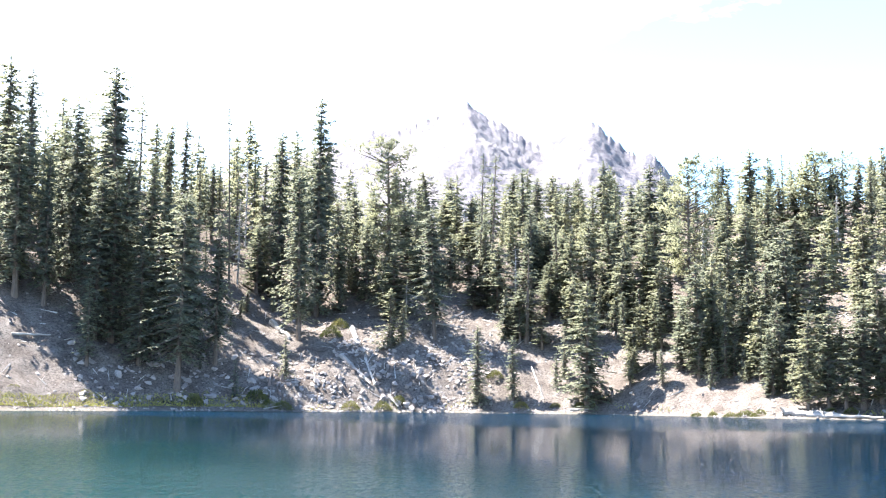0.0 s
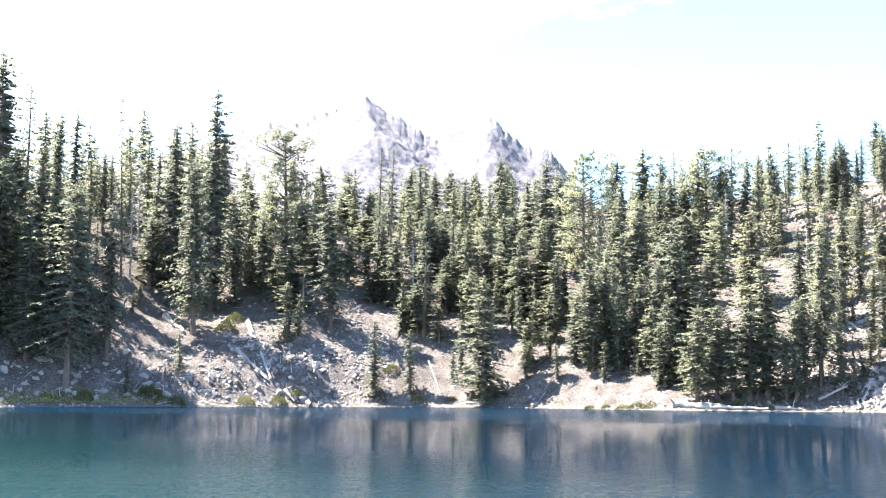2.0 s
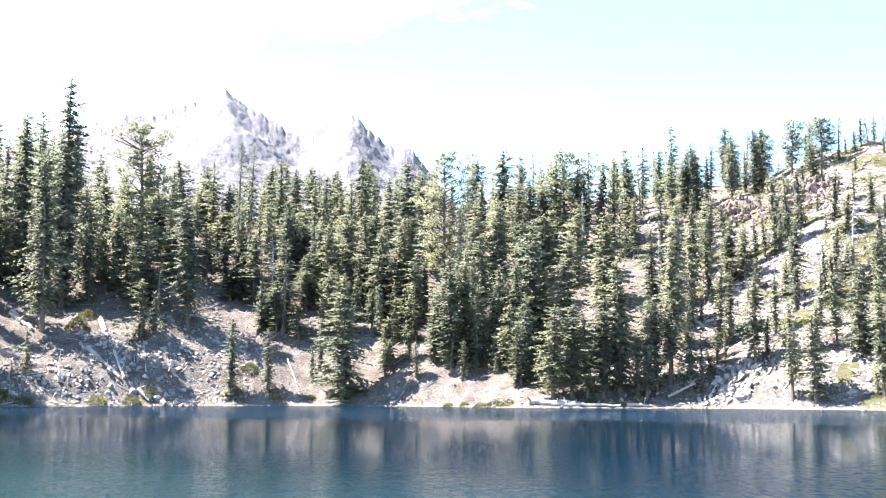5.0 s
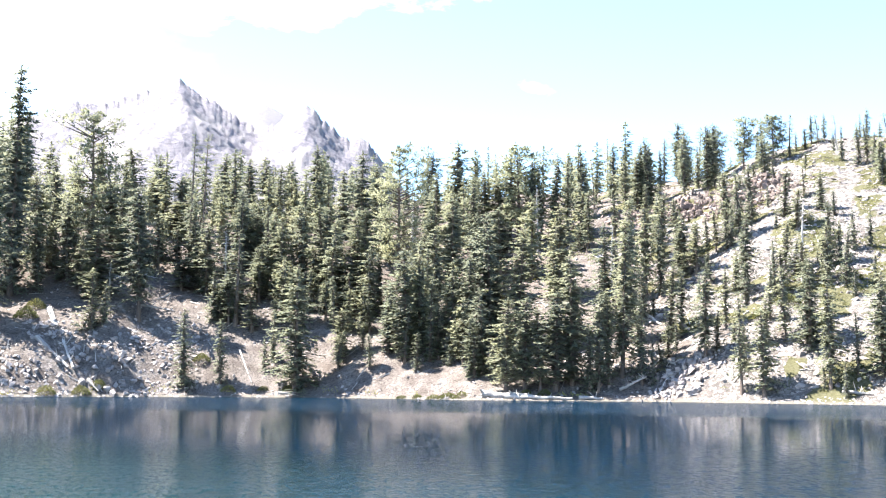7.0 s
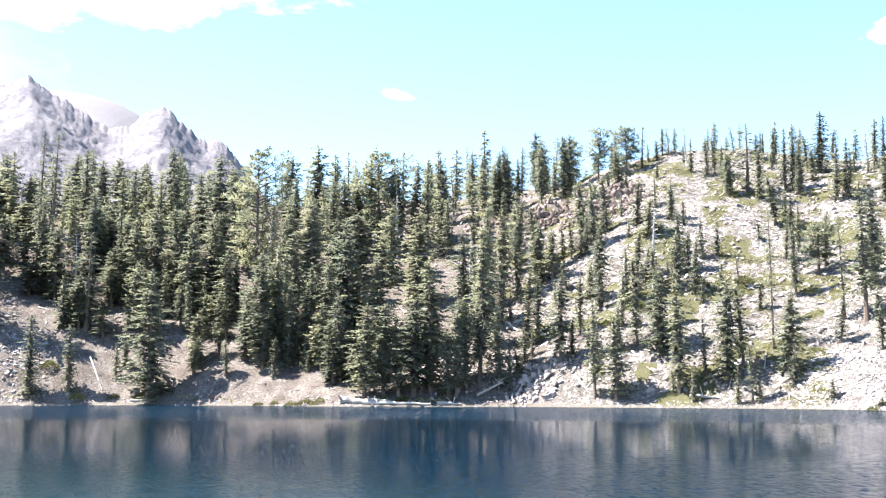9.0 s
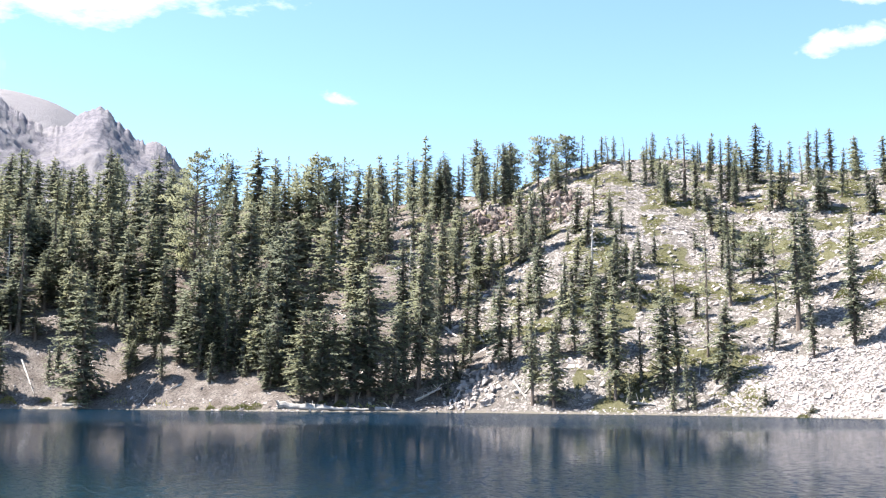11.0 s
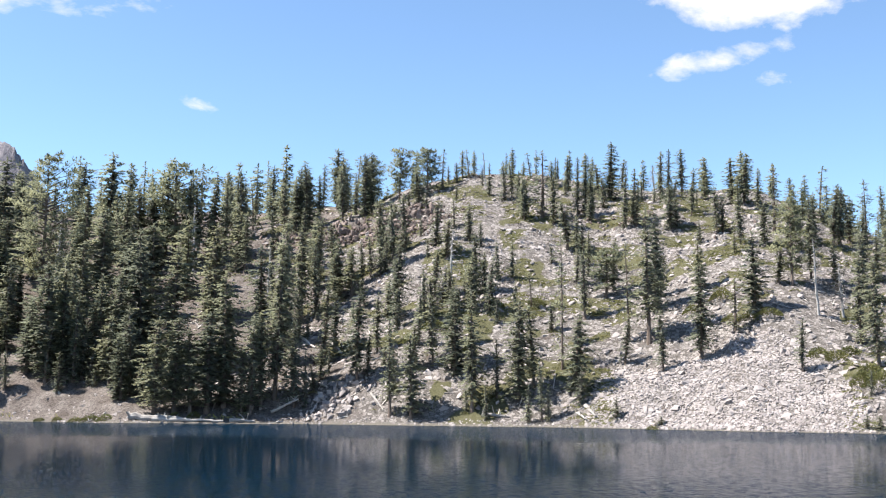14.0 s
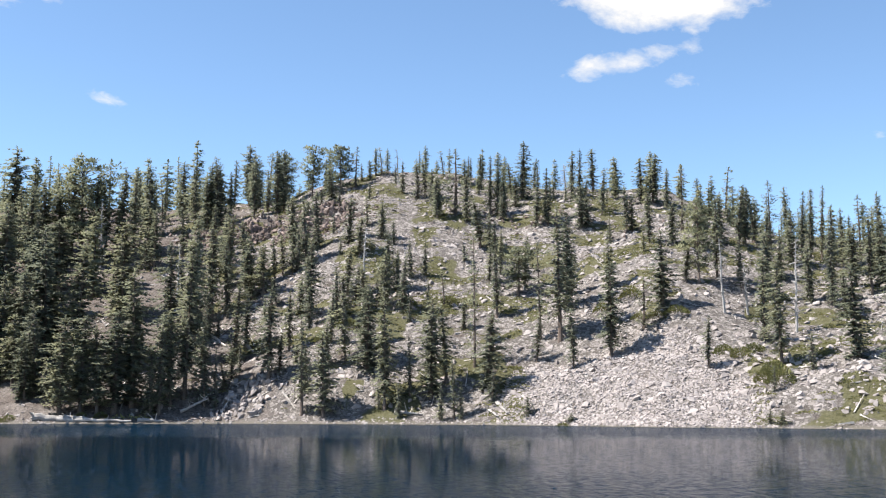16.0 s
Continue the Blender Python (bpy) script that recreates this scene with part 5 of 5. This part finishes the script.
for i, a in enumerate(((-4.59, 157, -3.39, 145.2, 0.38, 0.5, 8), (-5.1, 150.3, -3.62, 145.5, 0.34, 0.2, 4), (-8.57, 160.1, -7.67, 155.2, 0.5, 0, 2), (-20.7, 145.3, -18.95, 146.2, 0.18, 0, 2),
                       (23.9, 146.3, 25.28, 139.8, 0.28, 0, 5), (26.1, 139.5, 26.58, 135.2, 0.34, 0, 2), (28.08, 123.5, 28.7, 120.9, 0.16, 0, 5), (38.7, 115.2, 39.2, 112.4, 0.22, 0.2, 4), (38.3, 114.6, 38.75, 112.2, 0.16, 0.3, 4),
                       (-2.7, 144.5, -2.2, 142.6, 0.25, 0.3, 6), (1.0, 150, 2.1, 146.5, 0.12, 0, 5), (4.4, 148, 5.0, 143, 0.13, 0, 6), (9.5, 160, 10.6, 158.2, 0.22, 0, 4), (23.2, 125.5, 24.5, 124.6, 0.18, 1.6, 10), (-0.6, 158, 1.2, 156.5, 0.16, 0, 4),
                       (25.0, 130, 25.9, 127.6, 0.2, 0, 4), (6.3, 139.9, 7.3, 139.6, 0.2, 0, 2), (33.6, 117.3, 35.0, 116.2, 0.2, 0, 5))):
    fallen_log(*a, seed=i)
for i, a in enumerate(((16.5, 125.3, 18.9, 124.2, 0.42, 0, 4), (17.5, 124.6, 20.9, 123.5, 0.26, 0, 2), (21.2, 123.7, 22.4, 123.1, 0.24, 0, 2))):
    fallen_log(*a, seed=40 + i, roots=i == 0)


def deadwood():
    """Broken branches strewn over the slopes."""
    rnd = random.Random(61)
    v, f = [], []
    for _ in range(420):
        az = rnd.uniform(-23, 58)
        r = float(shore_at(az)) + rnd.uniform(0.8, 60) * (0.4 + 0.6 * rnd.random())
        if 38 < az < 53 and r - float(shore_at(az)) < 24:
            continue
        a = ground_point(az, r) + Vector((0, 0, 0.1))
        t, ln = rnd.uniform(0, 6.28), rnd.uniform(0.8, 3.2)
        r2 = math.hypot(a.x + ln * math.cos(t), a.y + ln * math.sin(t))
        az2 = math.degrees(math.atan2(a.x + ln * math.cos(t), a.y + ln * math.sin(t)))
        b = ground_point(az2, r2) + Vector((0, 0, rnd.uniform(0.1, 0.5)))
        twig(v, f, a, b, rnd.uniform(0.03, 0.09))
        m = a.lerp(b, rnd.uniform(0.3, 0.7))
        twig(v, f, m, m + Vector((rnd.uniform(-0.6, 0.6), rnd.uniform(-0.6, 0.6), rnd.uniform(0.1, 0.5))), 0.04)
    tagged(new("fallen_branches", link_mesh("fallen_branches", v, f, DEAD)), "grey broken branches strewn over the slope", "branches", kind="stuff")


deadwood()
